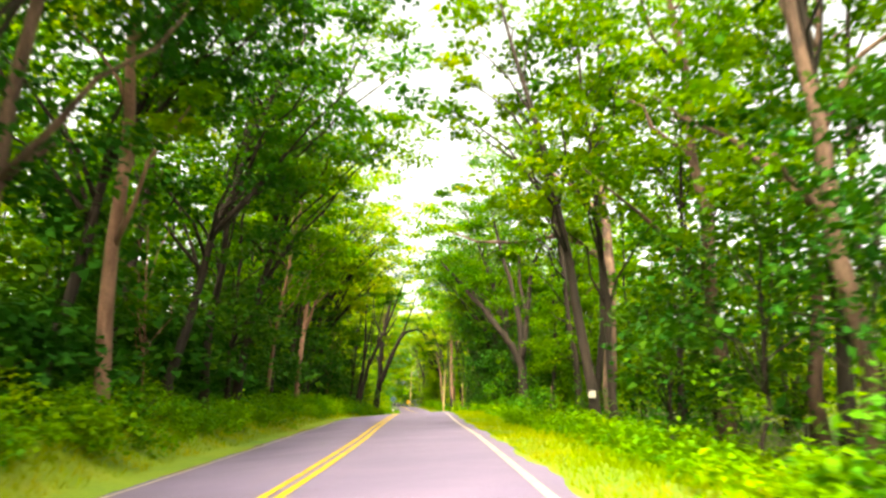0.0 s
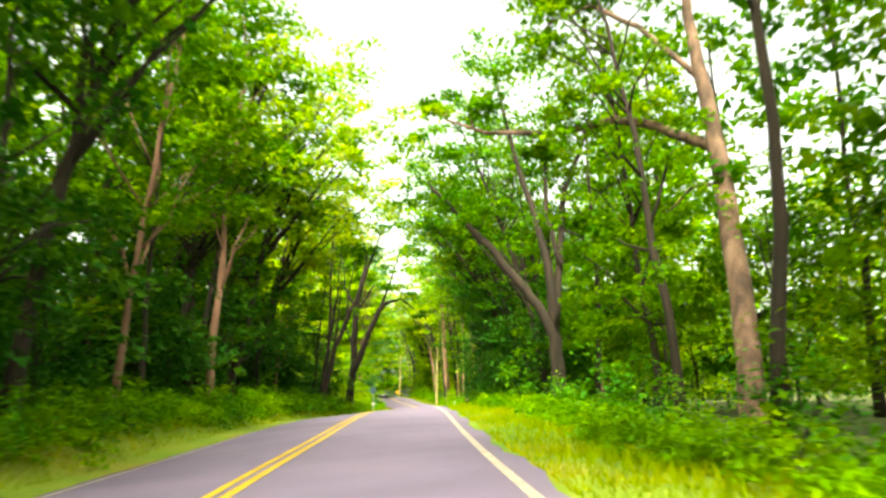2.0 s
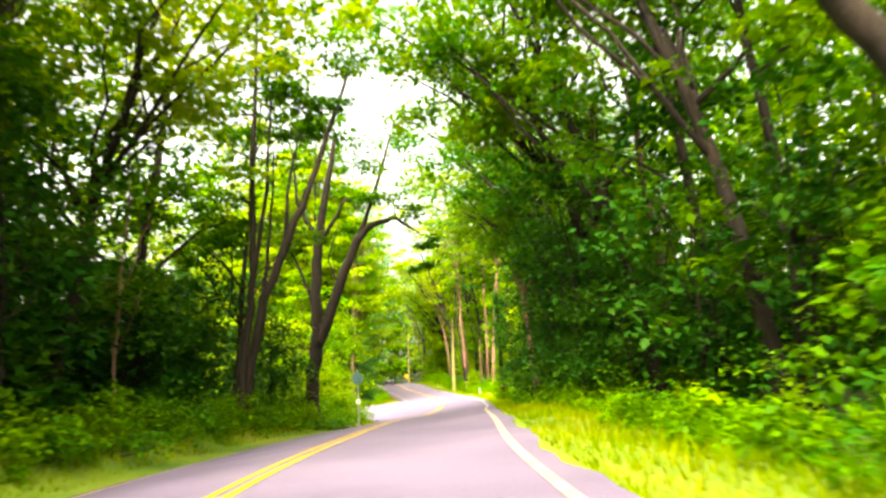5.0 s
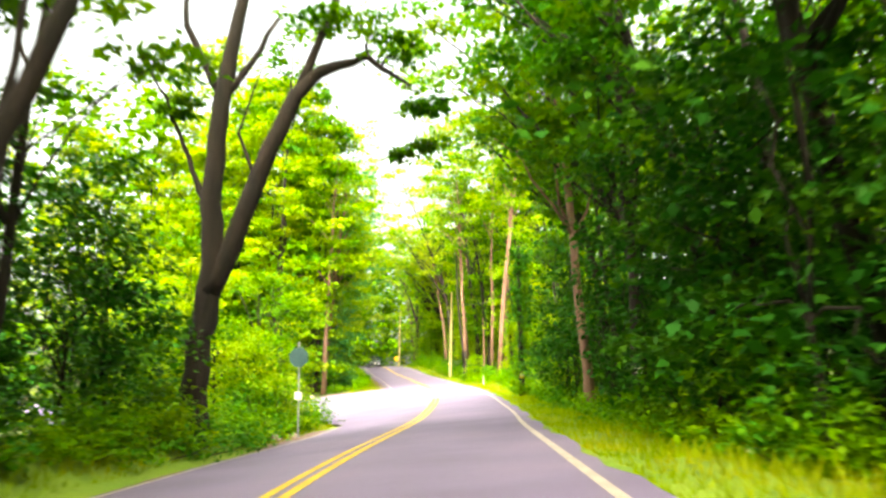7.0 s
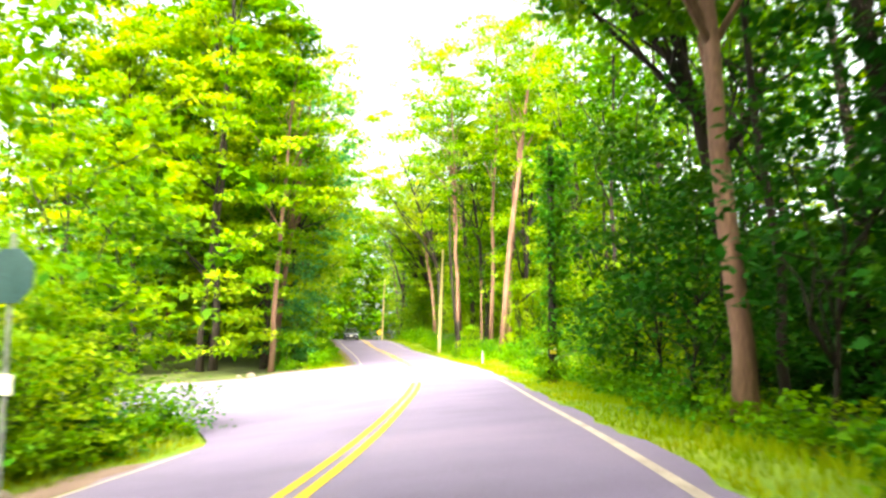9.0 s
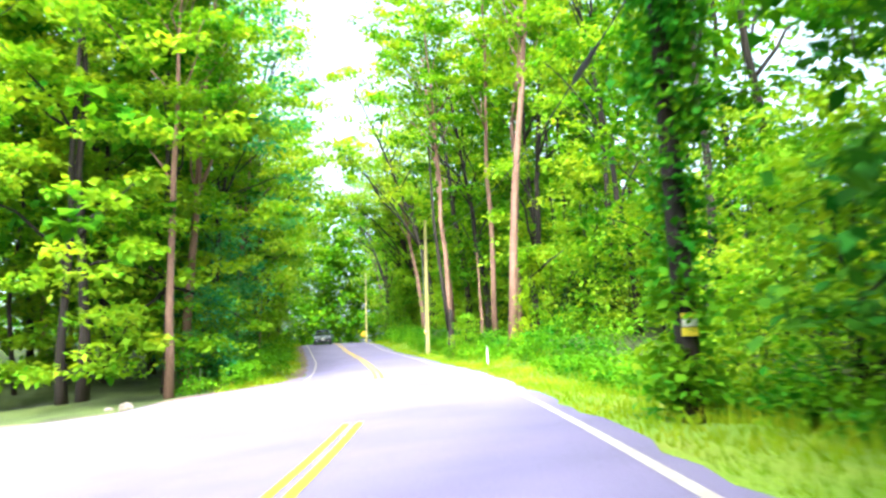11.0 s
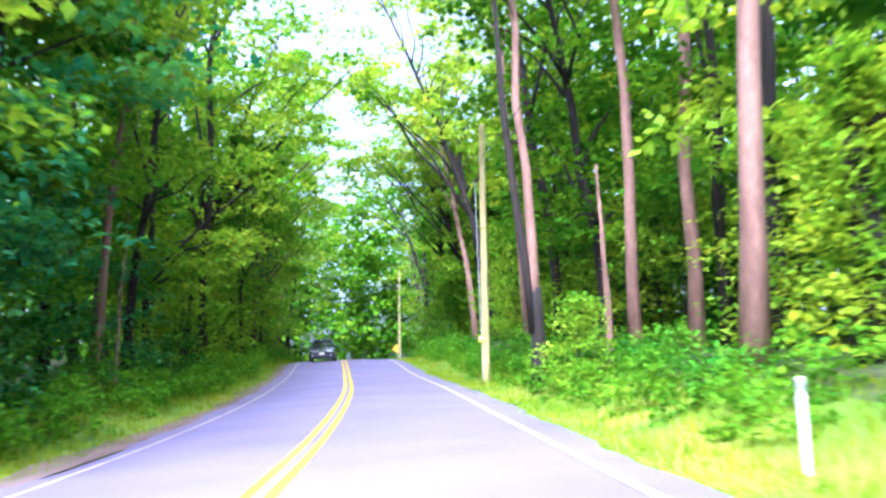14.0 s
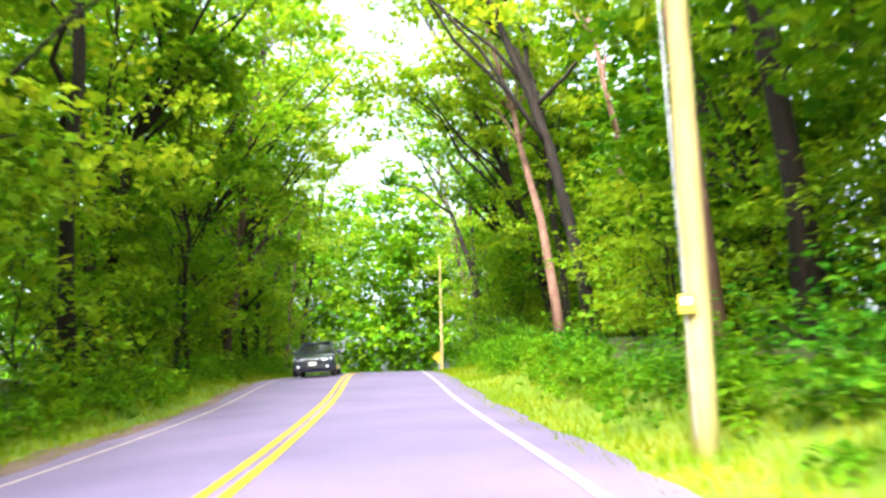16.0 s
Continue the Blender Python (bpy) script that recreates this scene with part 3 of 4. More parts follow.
# the rows of woodland trees on both sides
for side, rows in ((-1, ((8.3, 6.0), (13.0, 7.0))), (1, ((10.6, 6.5), (16.0, 7.5)))):
    for off, gap in rows:
        # left rows reach behind the camera: unseen trees added to shade the start
        y = (-24.0 if side < 0 and off < 14 else 13.0) + rng.uniform(0, 4)
        while y < 264:
            x = float(xc(y)) + side * (off + rng.uniform(-1.3, 1.6))
            thin = side > 0 and (y < 46 or 128 < y < 150)
            clearing = side < 0 and 93 < y < 150 or off > 16.5 and y > 95
            if not clearing and not in_side_road(x, y, 5.0) and free(x, y, keep, 2.6):
                i = int(rng.integers(6, 9)) if thin and rng.uniform() < (0.7 if y < 46 else 0.4) else int(rng.integers(0, 6))
                turn = (0 if side < 0 else math.pi) + rng.normal(0, 0.5 if side < 0 else 1.2)
                if off > 12 and not thin:
                    stand("tree", BACK_TREES[i % 3], ("trunk", "crown"), x, y, rng.uniform(0.85, 1.15) * (1.3 if y > 145 else 1), turn, "tall leafy tree standing deeper in the woods", "tree", "woodland trees")
                    y += gap * rng.uniform(0.75, 1.3)
                    continue
                label = "slim tall tree with a high thin crown" if i > 5 else "tall leafy broadleaf tree leaning to the road"
                # crown colour by stretch of road imitates sunlit and shaded woods
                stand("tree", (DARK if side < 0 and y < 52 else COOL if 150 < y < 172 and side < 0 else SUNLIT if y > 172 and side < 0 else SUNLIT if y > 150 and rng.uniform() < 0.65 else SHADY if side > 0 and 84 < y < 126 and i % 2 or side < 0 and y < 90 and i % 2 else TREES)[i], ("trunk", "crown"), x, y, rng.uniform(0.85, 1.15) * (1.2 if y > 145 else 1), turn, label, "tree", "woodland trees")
            y += gap * rng.uniform(0.75, 1.3)
# trees that arch over the road
for side, off, y0, y1, gap in ((-1, 8.6, 10, 34, 8.0), (-1, 7.4, 36, 60, 12.0), (-1, 8.2, 66, 88, 8.0), (1, 9.3, 78, 90, 12.0), (1, 8.6, 92, 124, 9.0), (-1, 10.2, 205, 242, 13.0), (1, 11.0, 210, 245, 14.0)):
    y = y0 + rng.uniform(0, 3)
    while y < y1:
        x = float(xc(y)) + side * (off + rng.uniform(-0.4, 0.6))
        if not free(x, y, keep, 1.0):
            x += side * 1.2
        i = int(rng.integers(9, 11))
        # lighter and darker crown copies paint in sun and shade along the road
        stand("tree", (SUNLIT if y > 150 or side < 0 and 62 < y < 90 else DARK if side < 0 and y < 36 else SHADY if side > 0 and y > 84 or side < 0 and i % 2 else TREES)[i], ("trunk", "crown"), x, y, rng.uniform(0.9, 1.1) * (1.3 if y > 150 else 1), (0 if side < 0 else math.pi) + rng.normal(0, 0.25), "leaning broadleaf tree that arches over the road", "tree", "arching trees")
        y += gap * rng.uniform(0.8, 1.2)
# the big maples across the side road
for x, y, i, sc in ((-11.4, 160.2, 2, 1.05), (-14.8, 156.6, 0, 1.1), (-19.5, 158.0, 1, 1.2), (-26.0, 160.0, 0, 1.0), (-34.0, 163.0, 1, 1.1), (-16.0, 165.0, 0, 1.15), (-42.0, 166.0, 0, 1.0), (-14.0, 172.0, 2, 1.05)):
    stand("maple_tree", MAPLES[i], ("trunk", "crown"), x, y, sc, x * 1.7, "large bright maple with leaves down to the ground", "tree", "maples at the junction")
# young trees that fill the edge of the wood
for side, off, gap in ((-1, 6.8, 4.6), (1, 8.2, 5.0), (1, 14.0, 4.6), (-1, 10.5, 5.5), (1, 7.0, 3.6), (1, 11.0, 4.2), (1, 17.5, 4.5)):
    y = 13.0
    while y < 250:
        x = float(xc(y)) + side * (off + rng.uniform(-0.7, 1.5))
        sparse = side < 0 and off < 10 and y < 100
        if side < 0 and y > 150:
            x -= 1.7
        if off == 7.0 and not 90 < y < 126 or off == 11.0 and not 124 < y < 238 or off == 17.5 and not (124 < y < 196 or 24 < y < 96) or side < 0 and y < 50 or side > 0 and off < 10 and 34 < y < 70:
            y += 1.0
            continue
        if off == 14.0 and y > 235 or off == 10.5 and not 55 < y < 122:
            y += 5.0
            continue
        if not in_side_road(x, y, 2.5) and free(x, y, keep, 1.2) and not (side > 0 and off < 10 and (163 < y < 225 or y < 18 or (128 < y and off < 7.5) or 140 < y < 163 or (128 < y < 163 and rng.uniform() < 0.6))):
            i = int(rng.integers(0, len(SAPLINGS)))
            # leaf colour by stretch of road imitates sun and shade on young trees
            young = FAR_BRIGHT[i % 2] if off == 17.5 or off == 14.0 and y > 126 else UNDER[i % 3] if off == 10.5 else COOL_SAPLINGS[i % 3] if side < 0 and 150 < y < 186 else BRIGHT[i % 3] if (side > 0 and y > 126) or y > 150 else SHADED[i % 2] if (side > 0 and (84 < y < 126 and i % 2 or y < 60 and off < 12 and i % 3 or off < 10 and 60 < y)) or (side < 0 and y < 104) else SAPLINGS[i]
            stand("young_tree", young, ("trunk", "crown"), x, y, rng.uniform(0.8, 1.25), rng.uniform(0, 6.28), "bushy young tree at the edge of the woods", "tree", "young roadside trees")
        y += gap * rng.uniform(0.7, 1.3) * (2.2 if sparse else 1)
# shrubs along the verge
for side, off, gap in ((-1, 5.2, 2.2), (1, 7.4, 3.0), (1, 9.8, 5.0)):
    y = 4.0
    while y < (240 if off < 9 else 95):
        x = float(xc(y)) + side * (off + rng.uniform(-0.5, 0.8) + (2.3 if side < 0 and y > 150 else 0))
        if not in_side_road(x, y, 0.8) and free(x, y, ((6.25, 163.2), (6.4, 160.8), (6.6, 158.4), (5.6, 160.0)), 1.5):
            i = int(rng.choice((0, 2, 2, 0) if (side < 0 and y < 95) or (side > 0 and 150 < y < 225) else (0, 1, 2, 3, 4)))
            if side > 0 and 88 < y < 127:
                x -= 1.0
            stand("shrub", SHRUBS[i], ("stem", "foliage"), x, y, rng.uniform(0.7, 1.15), rng.uniform(0, 6.28), "dense green roadside shrub in the weeds", "shrub", "roadside shrubs", 0.02)
        y += gap * rng.uniform(0.7, 1.4)
# weeds at the foot of the banks, past counting
weed = []
for side, off, gap in ((-1, 4.4, 1.5), (1, 6.5, 2.2), (-1, 4.9, 2.2), (1, 7.2, 2.6), (1, 5.9, 1.5)):
    y = 8.0
    while y < 232:
        dense = side > 0 and 84 < y < 128
        x = float(xc(y)) + side * (off + rng.uniform(-0.35, 0.6) + (1.0 if side < 0 and y > 150 else 0.25 if side < 0 else 0))
        if not in_side_road(x, y, 0.7) and (off > 5.5 or side < 0 or dense) and free(x, y, ((0.5, 183.0), (3.6, 158.0)), 1.3):
            h, r = rng.uniform(0.5, 1.2) if side < 0 or y > 150 else rng.uniform(0.35, 0.9), rng.uniform(0.4, 0.75)
            a = rng.uniform(0, 6.28, 12)
            rr = r * np.sqrt(rng.uniform(0, 1, 12))
            px, py = x + rr * np.cos(a), y + rr * np.sin(a)
            pts = np.stack([px, py, rough_land(px, py) + h * rng.uniform(0.1, 1.0, 12)], 1)
            weed.append(leaves(rng, pts, rng.uniform(0.18, 0.34, 12), 230, 0.135, 0.6))
        y += gap * rng.uniform(0.6, 1.5)
tagged(new("verge_weeds", quads_mesh("verge_weeds", np.concatenate(weed), WEED)), "leafy weeds and ferns along both verges", "weeds", kind="stuff")
for x, y, i, sc in ((-6.4, 111.6, 1, 0.75), (-7.6, 114.2, 0, 0.8), (-8.8, 117.0, 3, 0.8), (-10.4, 119.6, 0, 0.9), (-12.5, 121.5, 2, 0.9), (-8.0, 109.0, 2, 0.8), (-10.5, 113.0, 0, 1.0), (-13.5, 116.0, 2, 1.0), (-5.6, 112.6, 1, 0.55), (-6.4, 115.2, 1, 0.55), (-5.2, 110.4, 1, 0.5), (-5.5, 114.0, 2, 0.36), (-6.0, 113.6, 0, 0.5), (-6.0, 117.0, 1, 0.45), (-7.2, 116.4, 0, 0.6), (-5.8, 109.4, 0, 0.55), (-7.4, 118.2, 1, 0.6), (-9.0, 121.4, 1, 0.6), (7.2, 134.0, 1, 0.6), (8.0, 138.0, 0, 0.6), (8.4, 142.5, 3, 0.6), (7.2, 130.0, 0, 0.6), (3.0, 174.6, 1, 0.6)):
    stand("young_tree", BRIGHT[i % 3], ("trunk", "crown"), x, y, sc, x * 2.3, "bushy bright young tree by the junction", "tree", "young roadside trees")
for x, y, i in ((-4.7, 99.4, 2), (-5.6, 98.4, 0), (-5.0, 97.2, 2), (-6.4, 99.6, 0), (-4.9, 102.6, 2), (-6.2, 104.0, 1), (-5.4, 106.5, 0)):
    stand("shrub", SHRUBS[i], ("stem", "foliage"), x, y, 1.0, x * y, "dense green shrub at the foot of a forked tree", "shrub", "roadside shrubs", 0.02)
# shade behind the forked tree is put into the dark leaf colour of these
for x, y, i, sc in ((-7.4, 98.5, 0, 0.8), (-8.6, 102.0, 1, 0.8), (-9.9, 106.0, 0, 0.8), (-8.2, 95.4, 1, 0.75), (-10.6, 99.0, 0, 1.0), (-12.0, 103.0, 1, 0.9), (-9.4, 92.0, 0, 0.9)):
    stand("young_tree", SHADED[i], ("trunk", "crown"), x, y, sc, x * 3.1, "dark green young tree in the shade by the junction", "tree", "young roadside trees")
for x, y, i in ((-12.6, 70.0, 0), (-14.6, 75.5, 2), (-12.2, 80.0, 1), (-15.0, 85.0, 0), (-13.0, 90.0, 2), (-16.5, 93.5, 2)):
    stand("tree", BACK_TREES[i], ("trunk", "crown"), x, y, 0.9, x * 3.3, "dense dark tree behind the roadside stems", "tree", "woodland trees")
# the understorey that closes the wood's edge, its shade put into dark leaf colour
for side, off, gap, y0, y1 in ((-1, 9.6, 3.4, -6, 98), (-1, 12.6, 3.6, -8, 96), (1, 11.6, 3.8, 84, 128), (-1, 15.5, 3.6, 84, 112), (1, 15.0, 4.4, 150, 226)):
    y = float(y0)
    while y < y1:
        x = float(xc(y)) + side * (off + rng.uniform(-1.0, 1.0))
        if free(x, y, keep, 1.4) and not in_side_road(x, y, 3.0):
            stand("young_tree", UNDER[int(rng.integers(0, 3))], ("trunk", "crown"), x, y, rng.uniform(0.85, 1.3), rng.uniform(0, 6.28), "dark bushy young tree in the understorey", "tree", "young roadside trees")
        y += gap * rng.uniform(0.75, 1.25)
# the tall sunlit trees behind the junction
for x, y, i, sc in ((-18.5, 173.0, 1, 1.5), (-25.0, 169.0, 0, 1.35)):
    stand("maple_tree", MAPLES[i], ("trunk", "crown"), x, y, sc, y * 1.3, "tall bright maple rising behind the junction", "tree", "maples at the junction")
# bushes along the near edge of the side road
for i, x in enumerate(np.arange(-15.0, -43.0, -2.7)):
    x = float(x) + rng.uniform(-0.5, 0.5)
    stand("young_tree", FAR_BRIGHT[i % 2], ("trunk", "crown"), x, float(side_y(SIDE_NEAR, x)) - 3.2 - rng.uniform(0, 1.2), rng.uniform(0.9, 1.2), x * 1.9, "bushy bright young tree beside the side road", "tree", "young roadside trees")
# woods further in, past counting
wv, wt = [], []
for side in (-1, 1):
    for off, gap in ((19, 7.0), (26, 7.5), (36, 9.0), (54, 11.0)):
        y = -10.0
        while y < 330:
            x = float(xc(min(y, 290))) + side * (off + rng.uniform(-2, 2.5))
            open_field = side > 0 and (-10 < y < 92 or 128 < y < 185)
            clearing = side < 0 and 88 < y < 150
            hidden = side < 0 and off > 50 and y > 90 or side > 0 and off > 50 and y > 190
            if not hidden and not in_side_road(x, y, 4.5) and not (open_field and off < 30) and not (clearing and off < 20):
                ht = rng.uniform(6, 10) if open_field or clearing else rng.uniform(24, 32) if y > 145 else rng.uniform(16, 25)
                z0 = float(rough_land(x, min(y, 290)))
                pts = crown_points(rng, ht, ht * rng.uniform(0.03, 0.22), 4.6, 40) + [x, y, z0]
                wv.append(leaves(rng, pts, rng.uniform(1.2, 2.2, 40), 620 if off < 25 else 420 if off < 50 else 300, 1.1 if off < 25 else 1.4 if off < 50 else 1.9, 0.8))
                wt.append(bend((x, y, z0 - 0.3), (x + rng.normal(0, 0.8), y, z0 + ht * 0.85), rng.uniform(0.12, 0.25), 0.05, 5, rng, 0.2))
            y += gap * rng.uniform(0.75, 1.3)
for off in np.arange(-58, 59, 5.5):
    for y in (306, 318, 332, 350):
        x = float(xc(290)) - 6 + off + rng.uniform(-2, 2)
        ht = rng.uniform(26, 34)
        z0 = float(rough_land(x, 290))
        pts = crown_points(rng, ht, 1.5, 5.2, 50) + [x, y + rng.uniform(-4, 4), z0]
        wv.append(leaves(rng, pts, rng.uniform(1.6, 2.8, 50), 1300, 1.3, 0.8))
tagged(new("woods_foliage", tri_mesh("woods_foliage", np.concatenate(wv), LEAF)), "dense leafy crowns of the woods further in", "woods", kind="stuff")
tagged(new("woods_trunks", tubes_mesh("woods_trunks", wt, BARK, 7, rng, 0.05)), "many dark trunks of the woods further in", "woods", kind="stuff")

# ---- grass and weeds of the verges ----


def blades(rng, count, y0, y1, side, near, far, height):
    y = rng.uniform(y0, y1, count)
    o = near + (far - near) * rng.uniform(0, 1, count) ** 1.3
    x = xc(y) + side * o
    z = rough_land(x, y)
    a = rng.uniform(0, 6.28, count)
    h = height * rng.uniform(0.4, 1.3, count) * (0.35 + 0.65 * np.clip((o - near) / 1.5, 0, 1))
    w = 0.01 + 0.016 * rng.uniform(0, 1, count)
    lx, ly = rng.normal(0, 0.35, count) * h, rng.normal(0, 0.35, count) * h
    p = np.stack([x, y, z - 0.02], 1)
    s = np.stack([np.cos(a) * w, np.sin(a) * w, 0 * w], 1)
    tip = p + np.stack([lx, ly, h], 1)
    return np.stack([p, p + s, tip, p - s], 1)


gr = np.random.default_rng(3)
grass = []
for side, near, far, ht, cnt in ((1, 3.75, 7.6, 0.27, 64000), (-1, 3.75, 6.6, 0.3, 44000)):
    b = blades(gr, cnt, 2, 250, side, near, far, ht)
    ok = np.array([not in_side_road(q[0][0], q[0][1], 0.1) for q in b])
    grass.append(b[ok])
tagged(new("verge_grass", tri_mesh("verge_grass", np.concatenate(grass), GRASS)), "rough yellow-green grass along both verges", "grass", kind="stuff")


# ---- trees with a shape of their own ----


def shaped_tree(label, x, y, stems, clumps, bark, count, size=0.3, seed=1, drop=0.0):
    """stems: limbs as lists of (x, y, z, radius) about the foot; clumps: (x, y, z, spread)."""
    hr = np.random.default_rng(seed)
    root = tagged(new("tree"), label, "tree")
    root.location = (x, y, float(rough_land(x, y)) - drop)
    limbs = []
    for st in stems:
        fine = []
        for a, b in zip(st[:-1], st[1:]):
            for t in (0, 0.34, 0.67):
                fine.append(tuple(a[k] + (b[k] - a[k]) * t + (hr.normal(0, 0.03) if k < 3 and t else 0) for k in range(4)))
        limbs.append(fine + [st[-1]])
    c = np.array(clumps, float)
    for p in c:
        ends = [q for st in limbs for q in st[len(st) // 3:]]
        q = min(ends, key=lambda e: (e[0] - p[0]) ** 2 + (e[1] - p[1]) ** 2 + (e[2] - p[2]) ** 2)
        limbs.append(bend(q[:3], p[:3], min(0.05, q[3] * 0.6), 0.012, 4, hr, 0.12, 0.2))
    child("trunk", tubes_mesh("trunk", limbs, bark, 12, hr, 0.06), root)
    extra = [(*(p[:3] + hr.normal(0, p[3] * 0.7, 3) * [1, 1, 0.5]), p[3] * hr.uniform(0.5, 0.9)) for p in c for _ in range(3)]
    c = np.concatenate([c, np.array(extra)])
    child("crown", quads_mesh("crown", leaves(hr, c[:, :3], c[:, 3], count, size), LEAF), root)
    return root


shaped_tree("dark forked tree with two heavy stems beside the junction", -5.3, 101.0, [
    [(0, 0, -0.3, 0.42), (0.03, 0, 0.9, 0.33), (0.1, 0, 2.0, 0.31), (0.28, 0, 3.3, 0.31), (0.42, 0, 4.3, 0.29), (0.33, -0.1, 5.8, 0.26), (0.48, -0.2, 7.5, 0.24), (0.62, -0.2, 8.6, 0.22), (0.88, -0.2, 10.2, 0.18), (1.5, -0.2, 13.5, 0.09)],
    [(0.36, 0, 3.6, 0.26), (0.85, -0.1, 4.6, 0.25), (1.3, -0.2, 5.8, 0.24), (1.85, -0.3, 7.2, 0.22), (2.5, -0.4, 8.5, 0.2), (3.1, -0.4, 9.1, 0.16), (4.3, -0.6, 9.4, 0.09), (5.4, -0.7, 8.6, 0.04)],
    [(0.6, -0.2, 8.6, 0.13), (0.0, -0.2, 9.6, 0.1), (-0.4, -0.2, 10.8, 0.07), (-0.6, 0, 13.2, 0.04)],
    [(0.34, -0.1, 5.6, 0.1), (-0.05, 0, 6.4, 0.08), (-0.4, 0, 7.3, 0.06), (-0.9, 0.1, 8.6, 0.04), (-1.5, 0.2, 9.6, 0.02)],
    [(0.62, -0.2, 8.5, 0.12), (1.3, -0.2, 9.4, 0.09), (2.0, -0.2, 10.6, 0.05)],
    [(2.5, -0.4, 8.5, 0.13), (3.3, -0.3, 10.6, 0.09), (4.2, 0, 13.6, 0.04)],
    [(1.5, -0.2, 6.3, 0.05), (1.0, -0.1, 7.6, 0.04), (1.6, -0.1, 9.4, 0.02)]],
    [(3.2, -0.5, 10.4, 1.1), (4.2, -0.6, 10.2, 1.1), (5.0, -0.6, 9.4, 0.9), (5.6, -0.8, 8.0, 0.6), (4.4, 0, 13.2, 1.6), (1.8, -0.3, 13.6, 1.6), (-0.4, 0, 13.4, 1.3), (2.8, -0.4, 12.2, 1.2), (5.5, -0.9, 7.0, 0.5), (-1.4, 0.2, 9.4, 0.7), (-0.9, 0.2, 8.4, 0.45)],
    BARK, 2600, 0.22, 21)
shaped_tree("brown and dark stems of one clump leaning out towards the road", -6.1, 91.0, [
    [(-0.15, 0, -0.3, 0.22), (-0.1, 0, 1.2, 0.17), (0.25, 0, 3.4, 0.14), (0.5, 0, 5.2, 0.13), (0.55, 0, 7.0, 0.12), (0.5, 0.1, 9.4, 0.1), (0.8, 0.2, 15.0, 0.05)],
    [(0.1, 0.1, -0.3, 0.22), (0.2, 0, 1.2, 0.18), (0.85, 0, 4.4, 0.17), (1.7, 0, 6.3, 0.16), (2.35, 0.1, 7.7, 0.14), (2.9, 0.2, 9.2, 0.11), (4.2, 0.4, 13.0, 0.05)],
    [(0.7, 0, 3.8, 0.08), (1.0, 0.1, 5.6, 0.07), (1.15, 0.2, 7.6, 0.05), (1.3, 0.3, 10.0, 0.03)],
    [(1.7, 0, 6.3, 0.09), (1.8, 0.1, 8.2, 0.06), (2.3, 0.2, 10.6, 0.03)],
    [(0.0, -0.2, -0.3, 0.16), (0.05, -0.1, 2.0, 0.12), (0.5, -0.1, 5.0, 0.1), (1.1, -0.1, 8.4, 0.07), (1.3, 0, 12.0, 0.03)]],
    [(4.2, 0.4, 13.2, 1.3), (3.2, 0.3, 11.5, 1.0), (0.8, 0.2, 15.0, 1.6), (2.2, 0.3, 12.0, 1.0), (-0.6, 0.2, 8.2, 1.2), (-1.2, 0.2, 6.6, 1.2), (-0.8, 0.2, 11.0, 1.5), (1.3, 0.2, 12.5, 1.0)],
    BARK, 2600, 0.24, 22)
shaped_tree("tall spotted trunk with one long dark branch over the road", 11.25, 51.0, [
    [(0, 0, -0.3, 0.44), (0.1, 0.5, 1.5, 0.37), (0.5, 2.4, 5.0, 0.34), (0.95, 4.5, 8.0, 0.33), (1.0, 6.0, 11.5, 0.27), (0.8, 7.0, 15.0, 0.19), (1.2, 8.0, 20.0, 0.06)],
    [(0.95, 5.4, 9.4, 0.22), (-0.2, 8.0, 10.9, 0.19), (-1.6, 9.4, 11.7, 0.17), (-3.8, 9.7, 11.3, 0.14), (-6.6, 9.7, 11.3, 0.08), (-8.3, 9.7, 11.9, 0.04)],
    [(1.0, 6.2, 12.0, 0.13), (-1.0, 7.2, 14.6, 0.11), (-2.7, 7.5, 15.6, 0.09), (-4.2, 7.6, 15.0, 0.06), (-5.2, 7.6, 13.8, 0.03)],
    [(0.9, 4.4, 7.9, 0.08), (0.2, 5.4, 8.0, 0.06), (-0.6, 6.2, 7.2, 0.03)]],
    [(-8.4, 9.7, 12.2, 0.9), (-6.8, 9.7, 12.4, 0.9), (-4.5, 7.6, 15.6, 1.2), (-2.7, 7.5, 16.6, 1.3), (1.2, 8.0, 19.5, 2.0), (-1.0, 8.0, 18.5, 1.8), (-4.8, 9.7, 10.6, 0.7), (2.5, 6.0, 16.0, 1.6), (-5.3, 7.6, 13.4, 0.9), (-0.6, 6.4, 7.0, 0.9), (-2.2, 9.0, 13.0, 0.8)],
    TAN_BARK, 3600, 0.25, 23)
